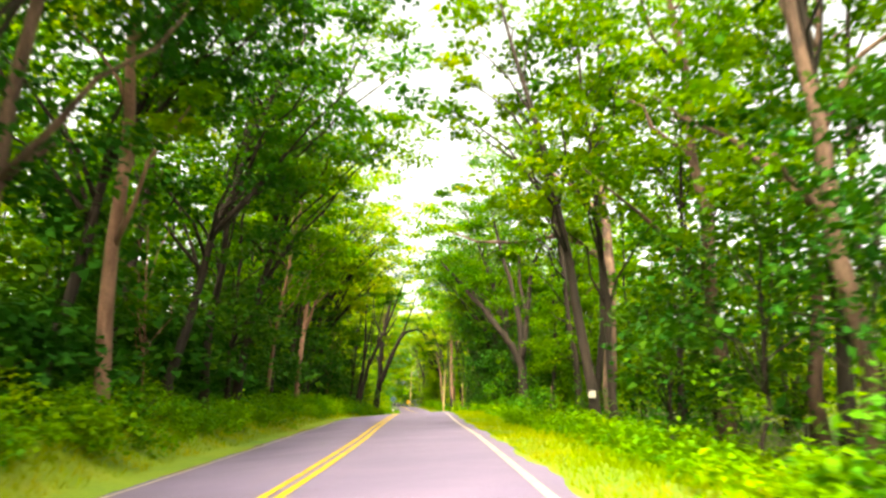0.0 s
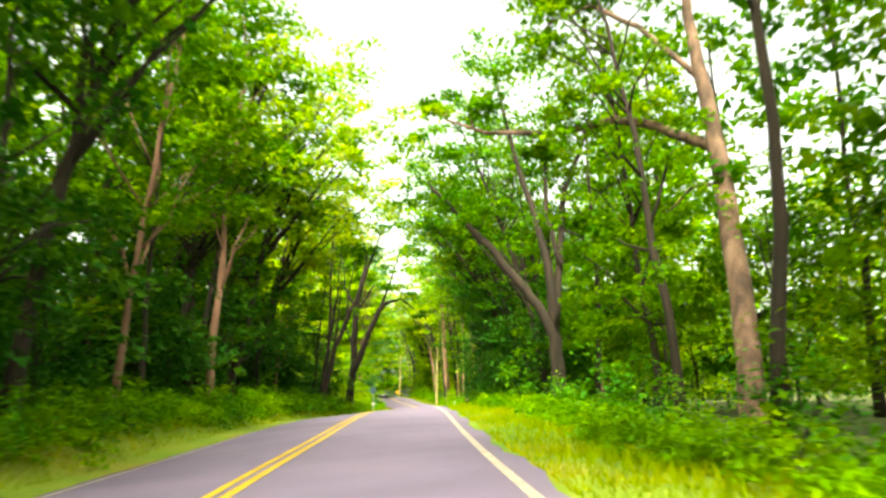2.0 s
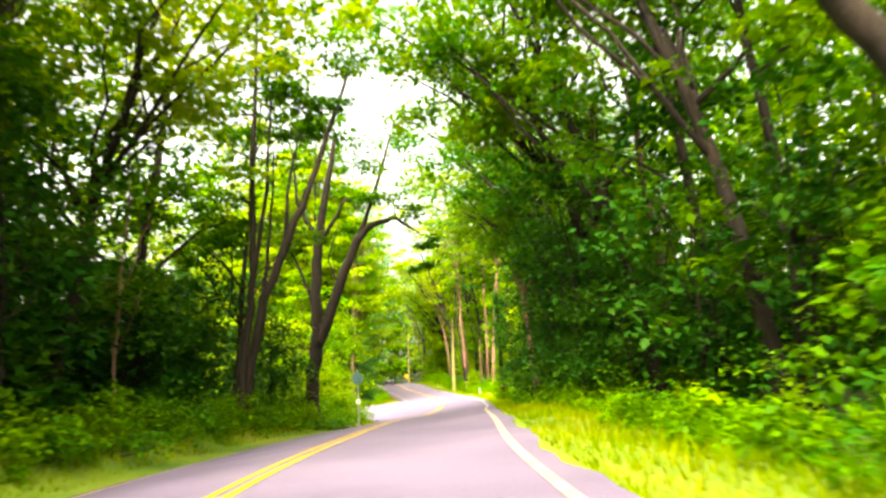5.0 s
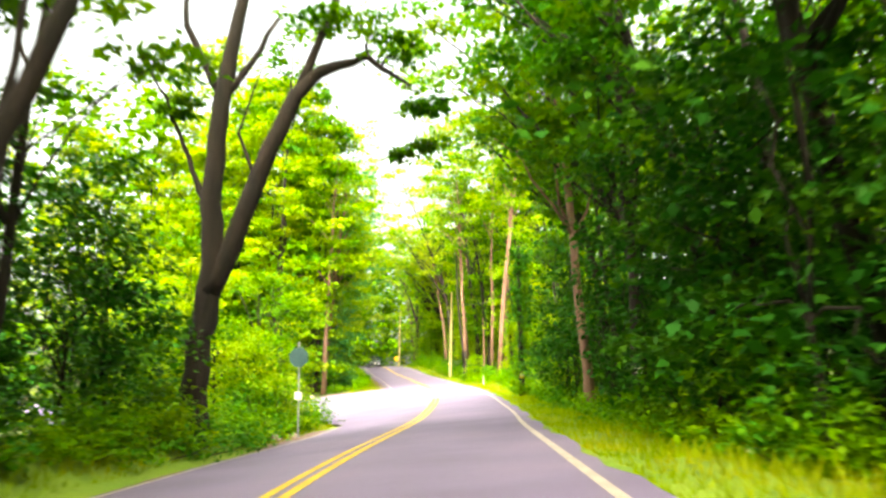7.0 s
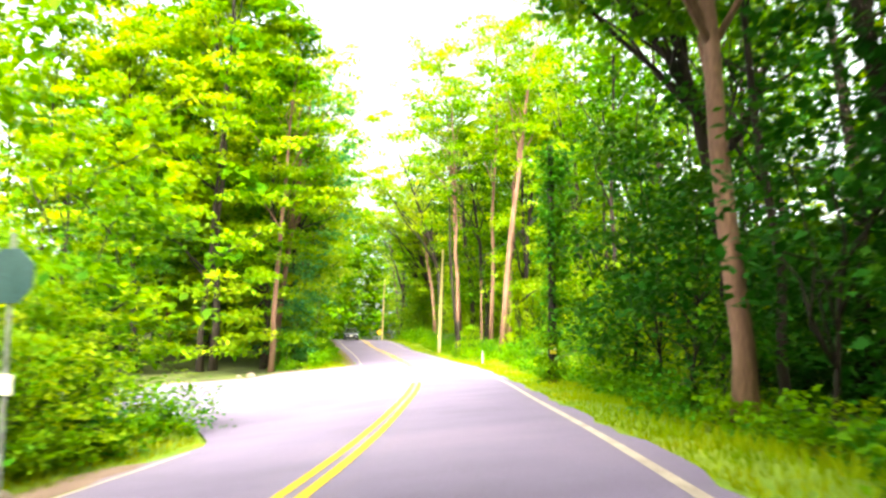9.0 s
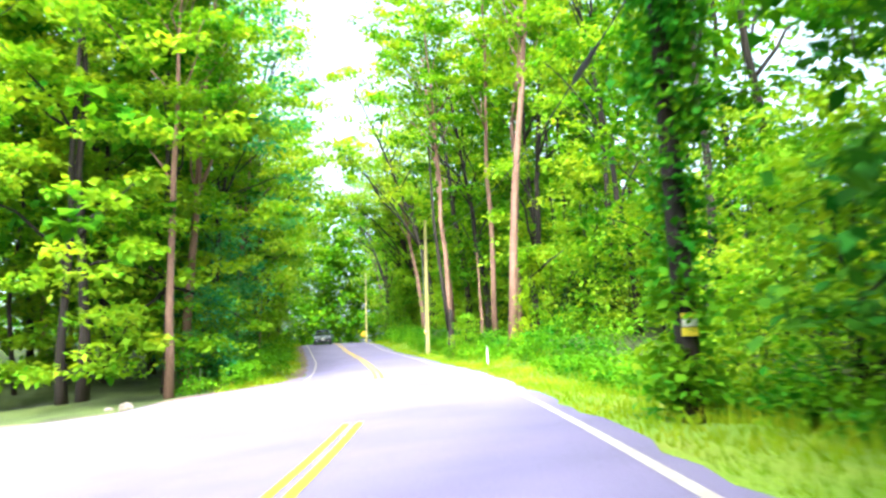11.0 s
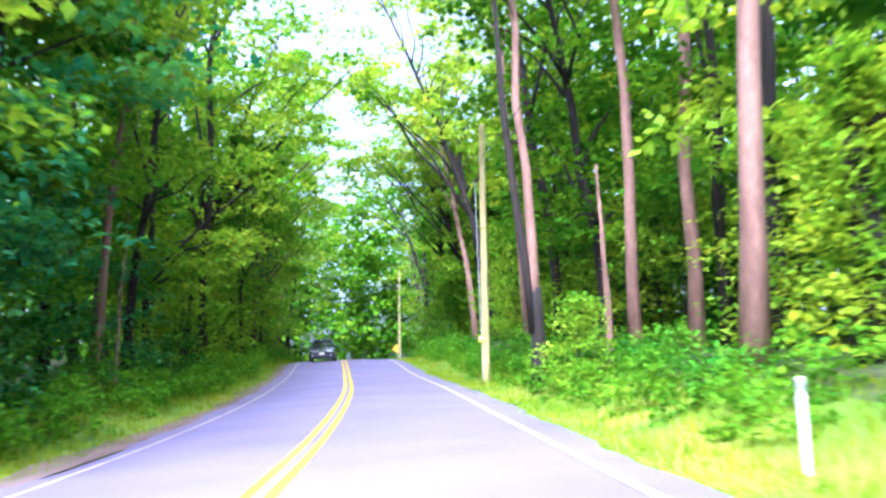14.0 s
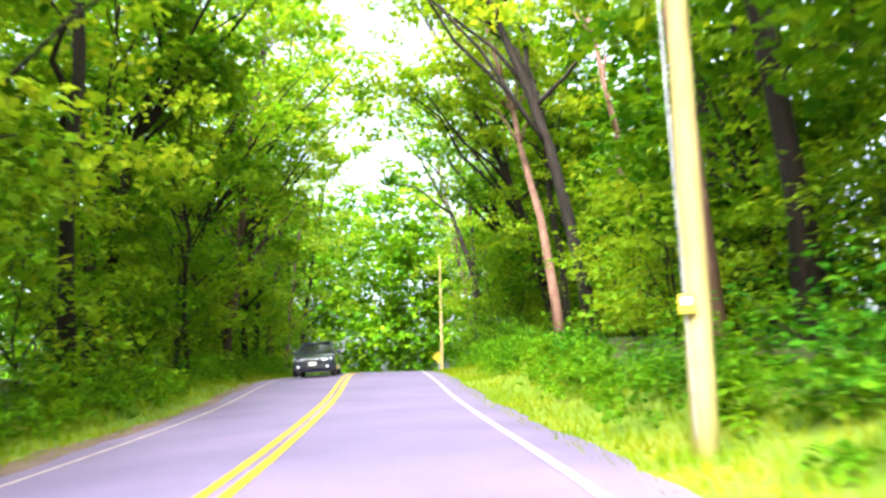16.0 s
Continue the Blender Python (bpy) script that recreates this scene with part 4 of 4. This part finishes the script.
shaped_tree("big dark tree with stems fanning over the road", 8.2, 69.5, [
    [(0, 0, -0.3, 0.42), (0, 0.1, 1.5, 0.33), (-0.1, 0.2, 3.6, 0.3), (-0.9, 0.3, 5.3, 0.24), (-1.8, 0.3, 6.4, 0.22), (-2.8, 0.3, 7.7, 0.2), (-3.9, 0.3, 8.9, 0.16), (-6.0, 0.3, 11.2, 0.08)],
    [(-0.1, 0.2, 3.6, 0.24), (-0.3, 0.3, 7.0, 0.2), (-1.0, 0.4, 10.2, 0.16), (-1.8, 0.4, 12.8, 0.12), (-2.6, 0.5, 16.5, 0.06)],
    [(-0.1, 0.2, 4.2, 0.22), (0.3, 0.5, 7.6, 0.17), (0.6, 0.6, 11.0, 0.14), (1.4, 0.6, 12.8, 0.11), (2.6, 0.8, 17.0, 0.05)],
    [(0.3, 0.4, 7.0, 0.14), (-0.3, 0.6, 10.0, 0.11), (-0.2, 0.7, 15.0, 0.06)]],
    [(-6.0, 0.3, 11.6, 1.6), (-4.6, 0.2, 10.2, 1.3), (-2.6, 0.5, 16.5, 1.8), (-4.0, 0.4, 13.5, 1.5), (2.6, 0.8, 16.5, 1.8), (-0.2, 0.7, 15.5, 1.7), (1.6, 0.6, 9.4, 1.3), (2.6, 0.0, 7.4, 1.4), (3.4, 0.2, 5.4, 1.3), (1.8, -0.8, 4.4, 1.1), (-3.0, 0.0, 9.9, 0.9), (0.6, -0.5, 13.0, 1.2)],
    BARK, 4600, 0.26, 24)
shaped_tree("vase-shaped tree with many thin bare stems", -6.0, 247.0, [
    [(0, 0, -0.3, 0.4), (0, 0, 3.0, 0.3), (0.1, 0, 7.0, 0.27), (-1.6, 0, 12.5, 0.18), (-3.8, 0, 17.0, 0.1), (-5.5, 0, 20.0, 0.04)],
    [(0.1, 0, 6.5, 0.2), (1.8, 0, 11.0, 0.15), (1.9, 0, 15.0, 0.1), (3.0, 0, 20.0, 0.05)],
    [(0.1, 0, 7.0, 0.2), (0.0, 0.5, 13.0, 0.14), (-1.0, 0.5, 20.0, 0.05)],
    [(-1.6, 0, 12.5, 0.12), (-4.5, 0, 15.0, 0.07), (-7.0, 0, 15.5, 0.03)],
    [(1.8, 0, 11.0, 0.1), (0.6, 0, 15.0, 0.07), (0.8, 0, 21.0, 0.03)]],
    [(-5.5, 0, 20.5, 1.6), (-3.0, 0, 18.5, 1.4), (3.0, 0, 20.5, 1.6), (-1.0, 0.5, 20.5, 1.6), (-7.0, 0, 15.8, 1.0), (0.8, 0, 22.0, 1.5), (-2.5, 0, 22.5, 1.6)],
    BARK, 1200, 0.34, 25)


# ---- roadside things ----
POLE_WOOD = surface("pole_wood", 2.0, [(0.3, (0.36, 0.27, 0.09)), (0.7, (0.52, 0.42, 0.18))], 0.85, 30.0, 0.01, 0.6, (1, 1, 0.08))
METAL = surface("galvanised_metal", 4.0, [(0.3, (0.3, 0.31, 0.32)), (0.7, (0.45, 0.46, 0.47))], 0.5, 40.0, 0.001, 0.2, metal=0.7)
SIGN_BACK = surface("sign_back", 3.0, [(0.3, (0.02, 0.06, 0.065)), (0.7, (0.04, 0.09, 0.095))], 0.5, 40.0, 0.001, 0.2)
PLATE = surface("white_plate", 5.0, [(0.3, (0.62, 0.58, 0.52)), (0.7, (0.8, 0.76, 0.7))], 0.5, 40.0, 0.001, 0.2)
AMBER = surface("amber_sign", 5.0, [(0.3, (0.75, 0.38, 0.01)), (0.7, (0.85, 0.47, 0.02))], 0.5, 40.0, 0.001, 0.2)
TAG_YELLOW = surface("yellow_tag", 5.0, [(0.3, (0.7, 0.52, 0.02)), (0.7, (0.85, 0.65, 0.05))], 0.5, 40.0, 0.001, 0.2)
BLACK = surface("black_rubber", 5.0, [(0.3, (0.012, 0.012, 0.013)), (0.7, (0.03, 0.03, 0.032))], 0.6, 60.0, 0.002, 0.3)
STONE = surface("stone", 3.0, [(0.3, (0.12, 0.09, 0.075)), (0.7, (0.26, 0.21, 0.18))], 0.9, 18.0, 0.03, 0.9)


def box(sx, sy, sz, bevel=0.0, at=(0, 0, 0)):
    bm = bmesh.new()
    bmesh.ops.create_cube(bm, size=1.0)
    bmesh.ops.scale(bm, vec=(sx, sy, sz), verts=bm.verts)
    bmesh.ops.translate(bm, vec=at, verts=bm.verts)
    if bevel:
        bmesh.ops.bevel(bm, geom=bm.edges, offset=bevel, segments=2, affect="EDGES", profile=0.6)
    return bm


def disc(radius, depth, sides, at=(0, 0, 0), turn=0.0, bevel=0.0):
    """A prism that faces along y."""
    bm = bmesh.new()
    bmesh.ops.create_cone(bm, cap_ends=True, segments=sides, radius1=radius, radius2=radius, depth=depth)
    if bevel:
        bmesh.ops.bevel(bm, geom=bm.edges, offset=bevel, segments=1, affect="EDGES")
    bmesh.ops.rotate(bm, verts=bm.verts, cent=(0, 0, 0), matrix=Matrix.Rotation(turn, 3, "Z"))
    bmesh.ops.rotate(bm, verts=bm.verts, cent=(0, 0, 0), matrix=Matrix.Rotation(math.pi / 2, 3, "X"))
    bmesh.ops.translate(bm, vec=at, verts=bm.verts)
    return bm


def on_ground(name, x, y, label, category, turn=0.0, group=""):
    root = tagged(new(name), label, category, group)
    root.matrix_basis = pose(x, y, float(rough_land(x, y)), 0, 0, turn)
    return root


def utility_pole(x, y, height, r, label, lean=(0.0, 0.0), wood=None):
    p = on_ground("utility_pole", x, y, label, "utility pole", group="utility poles")
    child("shaft", tubes_mesh("shaft", [[(lean[0] * t, lean[1] * t, -0.4 + (height + 0.4) * t, r * (1 - 0.35 * t)) for t in np.linspace(0, 1, 9)]], wood or POLE_WOOD, 14, np.random.default_rng(8), 0.015), p)
    return p


main_pole = utility_pole(0.49, 183.6, 10.0, 0.165, "weathered yellowish wooden utility pole on the verge", (0.25, 0.1))
part("tag", box(0.2, 0.02, 0.22, 0.004, (-0.09, -0.18, 1.76)), TAG_YELLOW, main_pole, "small yellow tag")
part("tag", box(0.13, 0.02, 0.09, 0.003, (-0.1, -0.193, 1.79)), PLATE, main_pole, "small white tag")
part("ground_wire", box(0.025, 0.02, 7.5, 0.004, (-0.1, -0.11, 4.0)), METAL, main_pole, "pale wire cover stapled to the pole")
part("bolt", disc(0.03, 0.08, 10, (0.12, -0.16, 8.6)), METAL, main_pole)
utility_pole(-10.0, 256.5, 11.2, 0.16, "tall yellowish utility pole behind a warning sign", (0.3, 0.0))
ivy_pole = utility_pole(4.85, 129.9, 8.6, 0.17, "old utility pole wrapped in dark ivy", (-0.1, 0.0), BARK)
part("tag", box(0.22, 0.02, 0.12, 0.004, (-0.02, -0.2, 1.2)), TAG_YELLOW, ivy_pole, "yellow tag")
part("tag", box(0.2, 0.02, 0.1, 0.004, (-0.02, -0.2, 1.32)), PLATE, ivy_pole, "white tag")
part("tag", box(0.22, 0.02, 0.06, 0.004, (-0.02, -0.2, 1.42)), TAG_YELLOW, ivy_pole, "yellow tag")
ir = np.random.default_rng(31)
iz = np.where(ir.uniform(0, 1, 110) < 0.78, ir.uniform(1.55, 8.4, 110), ir.uniform(0.1, 0.9, 110))
ia = ir.uniform(0, 6.28, 110)
ipts = np.stack([0.3 * np.cos(ia), 0.3 * np.sin(ia), iz], 1)
child("ivy", quads_mesh("ivy", leaves(ir, ipts, ir.uniform(0.25, 0.6, 110), 4600, 0.17, 1.0), SHRUB), ivy_pole, "thick dark green ivy")
ivy_stump = on_ground("ivy_stump", 6.25, 163.2, "broken trunk buried in bright green ivy", "ivy")
child("trunk", tubes_mesh("trunk", [[(0, 0, -0.3, 0.3), (0.05, 0, 2.0, 0.22), (-0.1, 0, 4.8, 0.12)], [(0, 0, 3.2, 0.08), (0.9, -0.2, 4.0, 0.05), (1.7, -0.3, 4.5, 0.02)]], BARK, 9, ir, 0.08), ivy_stump)
iz = ir.uniform(0.1, 5.0, 70)
ia = ir.uniform(0, 6.28, 70)
ir2 = (1.0 - 0.16 * iz) * ir.uniform(0.3, 1.0, 70)
child("ivy", quads_mesh("ivy", leaves(ir, np.stack([ir2 * np.cos(ia), ir2 * np.sin(ia), iz], 1), ir.uniform(0.25, 0.5, 70), 3200, 0.16, 1.0), WEED), ivy_stump, "bright green ivy leaves")

# the cable between the two poles
cz = float(rough_land(4.85, 129.9)) + 6.6
cable_pts = []
for t in np.linspace(0, 1, 40):
    x = 4.85 + (0.68 - 4.85) * (0.25 * t + 0.75 * t * t)
    cable_pts.append((x, 129.9 + 53.7 * t, cz + (8.3 - cz) * t - 1.0 * math.sin(math.pi * t) * 0.55, 0.017))
cable = tagged(new("overhead_cable", tubes_mesh("overhead_cable", [cable_pts], BLACK, 6)), "black overhead cable slung between two utility poles", "cable")
case = [(*cable_pts[i][:3], r) for i, r in ((3, 0.03), (4, 0.09))] + [(*[(cable_pts[4][k] + (cable_pts[5][k] - cable_pts[4][k]) * 0.6) for k in range(3)], 0.09), (*cable_pts[5][:3], 0.03)]
child("splice_case", tubes_mesh("splice_case", [case], BLACK, 12), cable, "black cylindrical splice case")

# the post with two signs at the junction
post = on_ground("sign_post", -3.95, 108.2, "steel sign post with a dark sign and a white plate", "road sign", -12)
part("post", box(0.05, 0.035, 3.4, 0.006, (0, 0, 1.4)), METAL, post)
part("sign", disc(0.34, 0.012, 8, (0, -0.03, 2.6), math.pi / 8, 0.003), SIGN_BACK, post, "dark blue-green back of an octagonal sign")
part("plate", box(0.25, 0.012, 0.24, 0.004, (0, -0.03, 1.37)), PLATE, post, "small white plate")
part("bracket", box(0.3, 0.02, 0.03, 0.004, (0, -0.014, 2.6)), METAL, post)

warning = on_ground("warning_sign", -10.75, 261.0, "amber diamond warning sign on a steel post", "road sign", 6)
part("post", box(0.06, 0.04, 2.6, 0.006, (0, 0, 1.2)), METAL, warning)
part("panel", disc(0.55, 0.012, 4, (0, -0.04, 1.95), 0, 0.004), AMBER, warning, "amber diamond panel")


def marker(x, y, height, turn, tilt, label):
    m = on_ground("marker_post", x, y, label, "marker post", turn, "marker posts")
    bm = box(0.07, 0.03, height, 0.008, (0, 0, height / 2 - 0.1))
    bmesh.ops.rotate(bm, verts=bm.verts, cent=(0, 0, 0), matrix=Matrix.Rotation(radians(tilt), 3, "Y"))
    part("stake", bm, PLATE, m)
    bm = box(0.075, 0.034, 0.1, 0.004, (0, 0, height - 0.18))
    bmesh.ops.rotate(bm, verts=bm.verts, cent=(0, 0, 0), matrix=Matrix.Rotation(radians(tilt), 3, "Y"))
    part("band", bm, METAL, m, "grey reflective band")


marker(3.55, 158.4, 1.0, 0, 0, "slim white marker post in the grass")
marker(-10.0, 160.6, 1.25, 0, 6, "leaning slim white marker post by the kerb")


def tree_plate(name, x, y, z, w, h, mat, label, lines):
    p = tagged(new(name), label, "sign")
    p.location = (x, y, z)
    part("panel", box(w, 0.015, h, 0.004), mat, p)
    for i in range(lines):
        part("bar", box(w * 0.8, 0.006, h * 0.1, 0.0, (0, -0.011, h * (0.28 - 0.28 * i))), BLACK, p, "dark bar")


tree_plate("posted_sign", 7.72, 32.72, -0.02, 0.21, 0.21, PLATE, "cream notice nailed to a leaning trunk", 3)
tree_plate("posted_sign", 6.48, 105.52, 0.6, 0.2, 0.26, PLATE, "small white notice nailed to a dark trunk", 1)


def boulder(x, y, r, seed, label):
    bm = bmesh.new()
    bmesh.ops.create_icosphere(bm, subdivisions=3, radius=r)
    for v in bm.verts:
        v.co *= 1 + 0.28 * noise.noise(v.co * (1.6 / r) + Vector((seed, 0, 0)))
        v.co.z *= 0.7
    me = bpy.data.meshes.new("rock")
    bm.to_mesh(me)
    bm.free()
    me.materials.append(STONE)
    ob = tagged(new("rock", me), label, "rock", "roadside rocks")
    ob.location = (x, y, float(rough_land(x, y)) + 0.25 * r)


boulder(-4.15, 108.5, 0.2, 1.0, "brown rock at the foot of a sign post")
boulder(-4.5, 107.2, 0.22, 4.0, "small brown rock in the roadside weeds")
boulder(-10.6, 152.5, 0.28, 7.0, "low rock at the edge of the side road")
boulder(-11.4, 152.9, 0.2, 9.0, "low rock at the edge of the side road")

fr = np.random.default_rng(41)
fx, fy = 6.3, 103.0
fpts = []
for t in np.linspace(0, 1, 10):
    x, y = fx + 2.2 * t - 0.8, fy + 0.8 * t
    fpts.append((x, y, float(rough_land(x, y)) + 0.28 + 0.16 * math.sin(4 * t) + 0.2 * t, 0.045 - 0.03 * t))
tagged(new("fallen_branch", tubes_mesh("fallen_branch", [fpts, bend(fpts[5][:3], (fpts[5][0] + 0.4, fpts[5][1] + 0.3, fpts[5][2] + 0.35), 0.02, 0.008, 3, fr, 0.03)], PALE_BARK, 7)), "pale fallen branch lying over the weeds", "branch")
lx, ly = 4.6, 90.2
lit = new("litter", mesh_from("litter", [(0, 0, 0), (0.3, 0.02, 0.02), (0.33, 0.14, 0.05), (0.02, 0.12, 0.03), (0.15, 0.07, 0.09)], [(0, 1, 4), (1, 2, 4), (2, 3, 4), (3, 0, 4), (0, 3, 2, 1)], PLATE))
lit.location = (lx, ly, float(rough_land(lx, ly)) + 0.12)
tagged(lit, "crumpled white scrap lying in the grass", "litter")


# ---- the oncoming car ----
PAINT, pn, pl, pb = material("dark_blue_paint")
pb.inputs["Base Color"].default_value = (0.012, 0.016, 0.03, 1)
pb.inputs["Roughness"].default_value, pb.inputs["Coat Weight"].default_value = 0.3, 1.0
GLASS = surface("dark_glass", 2.0, [(0.3, (0.012, 0.015, 0.018)), (0.7, (0.02, 0.024, 0.03))], 0.05, 40.0, 0.0002, 0.1)
LAMP = surface("headlamp_lens", 6.0, [(0.3, (0.6, 0.63, 0.68)), (0.7, (0.8, 0.82, 0.85))], 0.1, 40.0, 0.0005, 0.2)
CHROME = surface("chrome", 6.0, [(0.3, (0.55, 0.56, 0.58)), (0.7, (0.7, 0.71, 0.72))], 0.2, 60.0, 0.0003, 0.1, metal=1.0)


def loft(sections):
    """A skin through rings of points."""
    bm = bmesh.new()
    rings = [[bm.verts.new(p) for p in ring] for ring in sections]
    n = len(rings[0])
    for a, b in zip(rings[:-1], rings[1:]):
        for j in range(n):
            bm.faces.new((a[j], a[(j + 1) % n], b[(j + 1) % n], b[j]))
    bm.faces.new(rings[0][::-1])
    bm.faces.new(rings[-1])
    bmesh.ops.recalc_face_normals(bm, faces=bm.faces)
    for f in bm.faces:
        f.smooth = True
    return bm


def shell(y, half, low, high, inset=0.1):
    """A rounded cross-section of the body at y along its length."""
    m = (low + high) / 2
    return [(-half + inset, y, low), (half - inset, y, low), (half, y, low + 0.12), (half, y, m), (half - 0.04, y, high - 0.06), (half - inset - 0.06, y, high), (-half + inset + 0.06, y, high), (-half + 0.04, y, high - 0.06), (-half, y, m), (-half, y, low + 0.12)]


def car(x, y, turn):
    c = tagged(new("car"), "dark blue hatchback with pale headlamps on the asphalt", "car")
    c.matrix_basis = pose(x, y, float(land(x, y)), 0, 0, turn)
    part("body", loft([shell(-2.15, 0.72, 0.28, 0.66), shell(-2.05, 0.84, 0.22, 0.78), shell(-1.5, 0.89, 0.2, 0.9), shell(-0.9, 0.9, 0.2, 0.97), shell(0.6, 0.9, 0.2, 0.98), shell(1.6, 0.89, 0.22, 1.0), shell(2.0, 0.86, 0.26, 0.96), shell(2.12, 0.78, 0.32, 0.86)]), PAINT, c, "glossy dark blue bodywork")

    def cabin(yy, half, z0, z1, top):
        return [(-half, yy, z0), (half, yy, z0), (top, yy, z1), (-top, yy, z1)]

    bm = loft([[(-0.82, -0.95, 0.94), (0.82, -0.95, 0.94), (0.8, -0.92, 0.97), (-0.8, -0.92, 0.97)], cabin(-0.5, 0.82, 0.95, 1.24, 0.7), cabin(-0.1, 0.82, 0.96, 1.46, 0.62), cabin(0.8, 0.82, 0.97, 1.5, 0.62), cabin(1.5, 0.8, 0.97, 1.42, 0.62), cabin(1.95, 0.78, 0.96, 1.05, 0.7)])
    part("greenhouse", bm, GLASS, c, "dark tinted windows")
    part("roof", loft([[(-0.6, -0.12, 1.46), (0.6, -0.12, 1.46), (0.55, -0.1, 1.5), (-0.55, -0.1, 1.5)], [(-0.64, 0.75, 1.5), (0.64, 0.75, 1.5), (0.58, 0.75, 1.55), (-0.58, 0.75, 1.55)], [(-0.63, 1.5, 1.42), (0.63, 1.5, 1.42), (0.57, 1.5, 1.47), (-0.57, 1.5, 1.47)]]), PAINT, c)
    for sx in (-1, 1):
        part("pillar", loft([[(sx * 0.82, -0.93, 0.95), (sx * 0.76, -0.94, 0.95), (sx * 0.76, -0.9, 0.99), (sx * 0.83, -0.9, 0.99)], [(sx * 0.65, -0.1, 1.46), (sx * 0.59, -0.12, 1.46), (sx * 0.59, -0.08, 1.5), (sx * 0.65, -0.06, 1.5)]]), PAINT, c)
        part("headlight", box(0.36, 0.16, 0.15, 0.04, (sx * 0.62, -2.0, 0.68)), LAMP, c, "clear pale headlamp")
        part("fog_light", disc(0.06, 0.06, 14, (sx * 0.6, -2.13, 0.38)), LAMP, c)
        mir = part("mirror", box(0.2, 0.1, 0.14, 0.03, (sx * 0.98, -0.55, 1.02)), PAINT, c)
        for wy in (-1.35, 1.3):
            wheel = child("wheel", None, c)
            wheel.location = (sx * 0.8, wy, 0.31)
            for nm, r, d, mt in (("tyre", 0.31, 0.2, BLACK), ("rim", 0.2, 0.215, CHROME)):
                bm = disc(r, d, 28, (0, 0, 0), 0, 0.02)
                bmesh.ops.rotate(bm, verts=bm.verts, cent=(0, 0, 0), matrix=Matrix.Rotation(math.pi / 2, 3, "Z"))
                part(nm, bm, mt, wheel)
    part("grille", box(0.8, 0.06, 0.11, 0.015, (0, -2.13, 0.62)), BLACK, c, "black grille")
    part("trim", box(0.84, 0.03, 0.025, 0.006, (0, -2.17, 0.69)), CHROME, c, "chrome strip")
    part("lower_intake", box(1.0, 0.06, 0.13, 0.02, (0, -2.13, 0.38)), BLACK, c, "black air intake")
    part("plate", box(0.32, 0.02, 0.15, 0.006, (0, -2.17, 0.5)), PLATE, c, "pale number plate with no characters")
    part("wiper", box(0.6, 0.02, 0.02, 0.004, (0.1, -0.9, 1.0)), BLACK, c)
    return c


car(float(xc(212)) - 1.45, 212.0, 8)
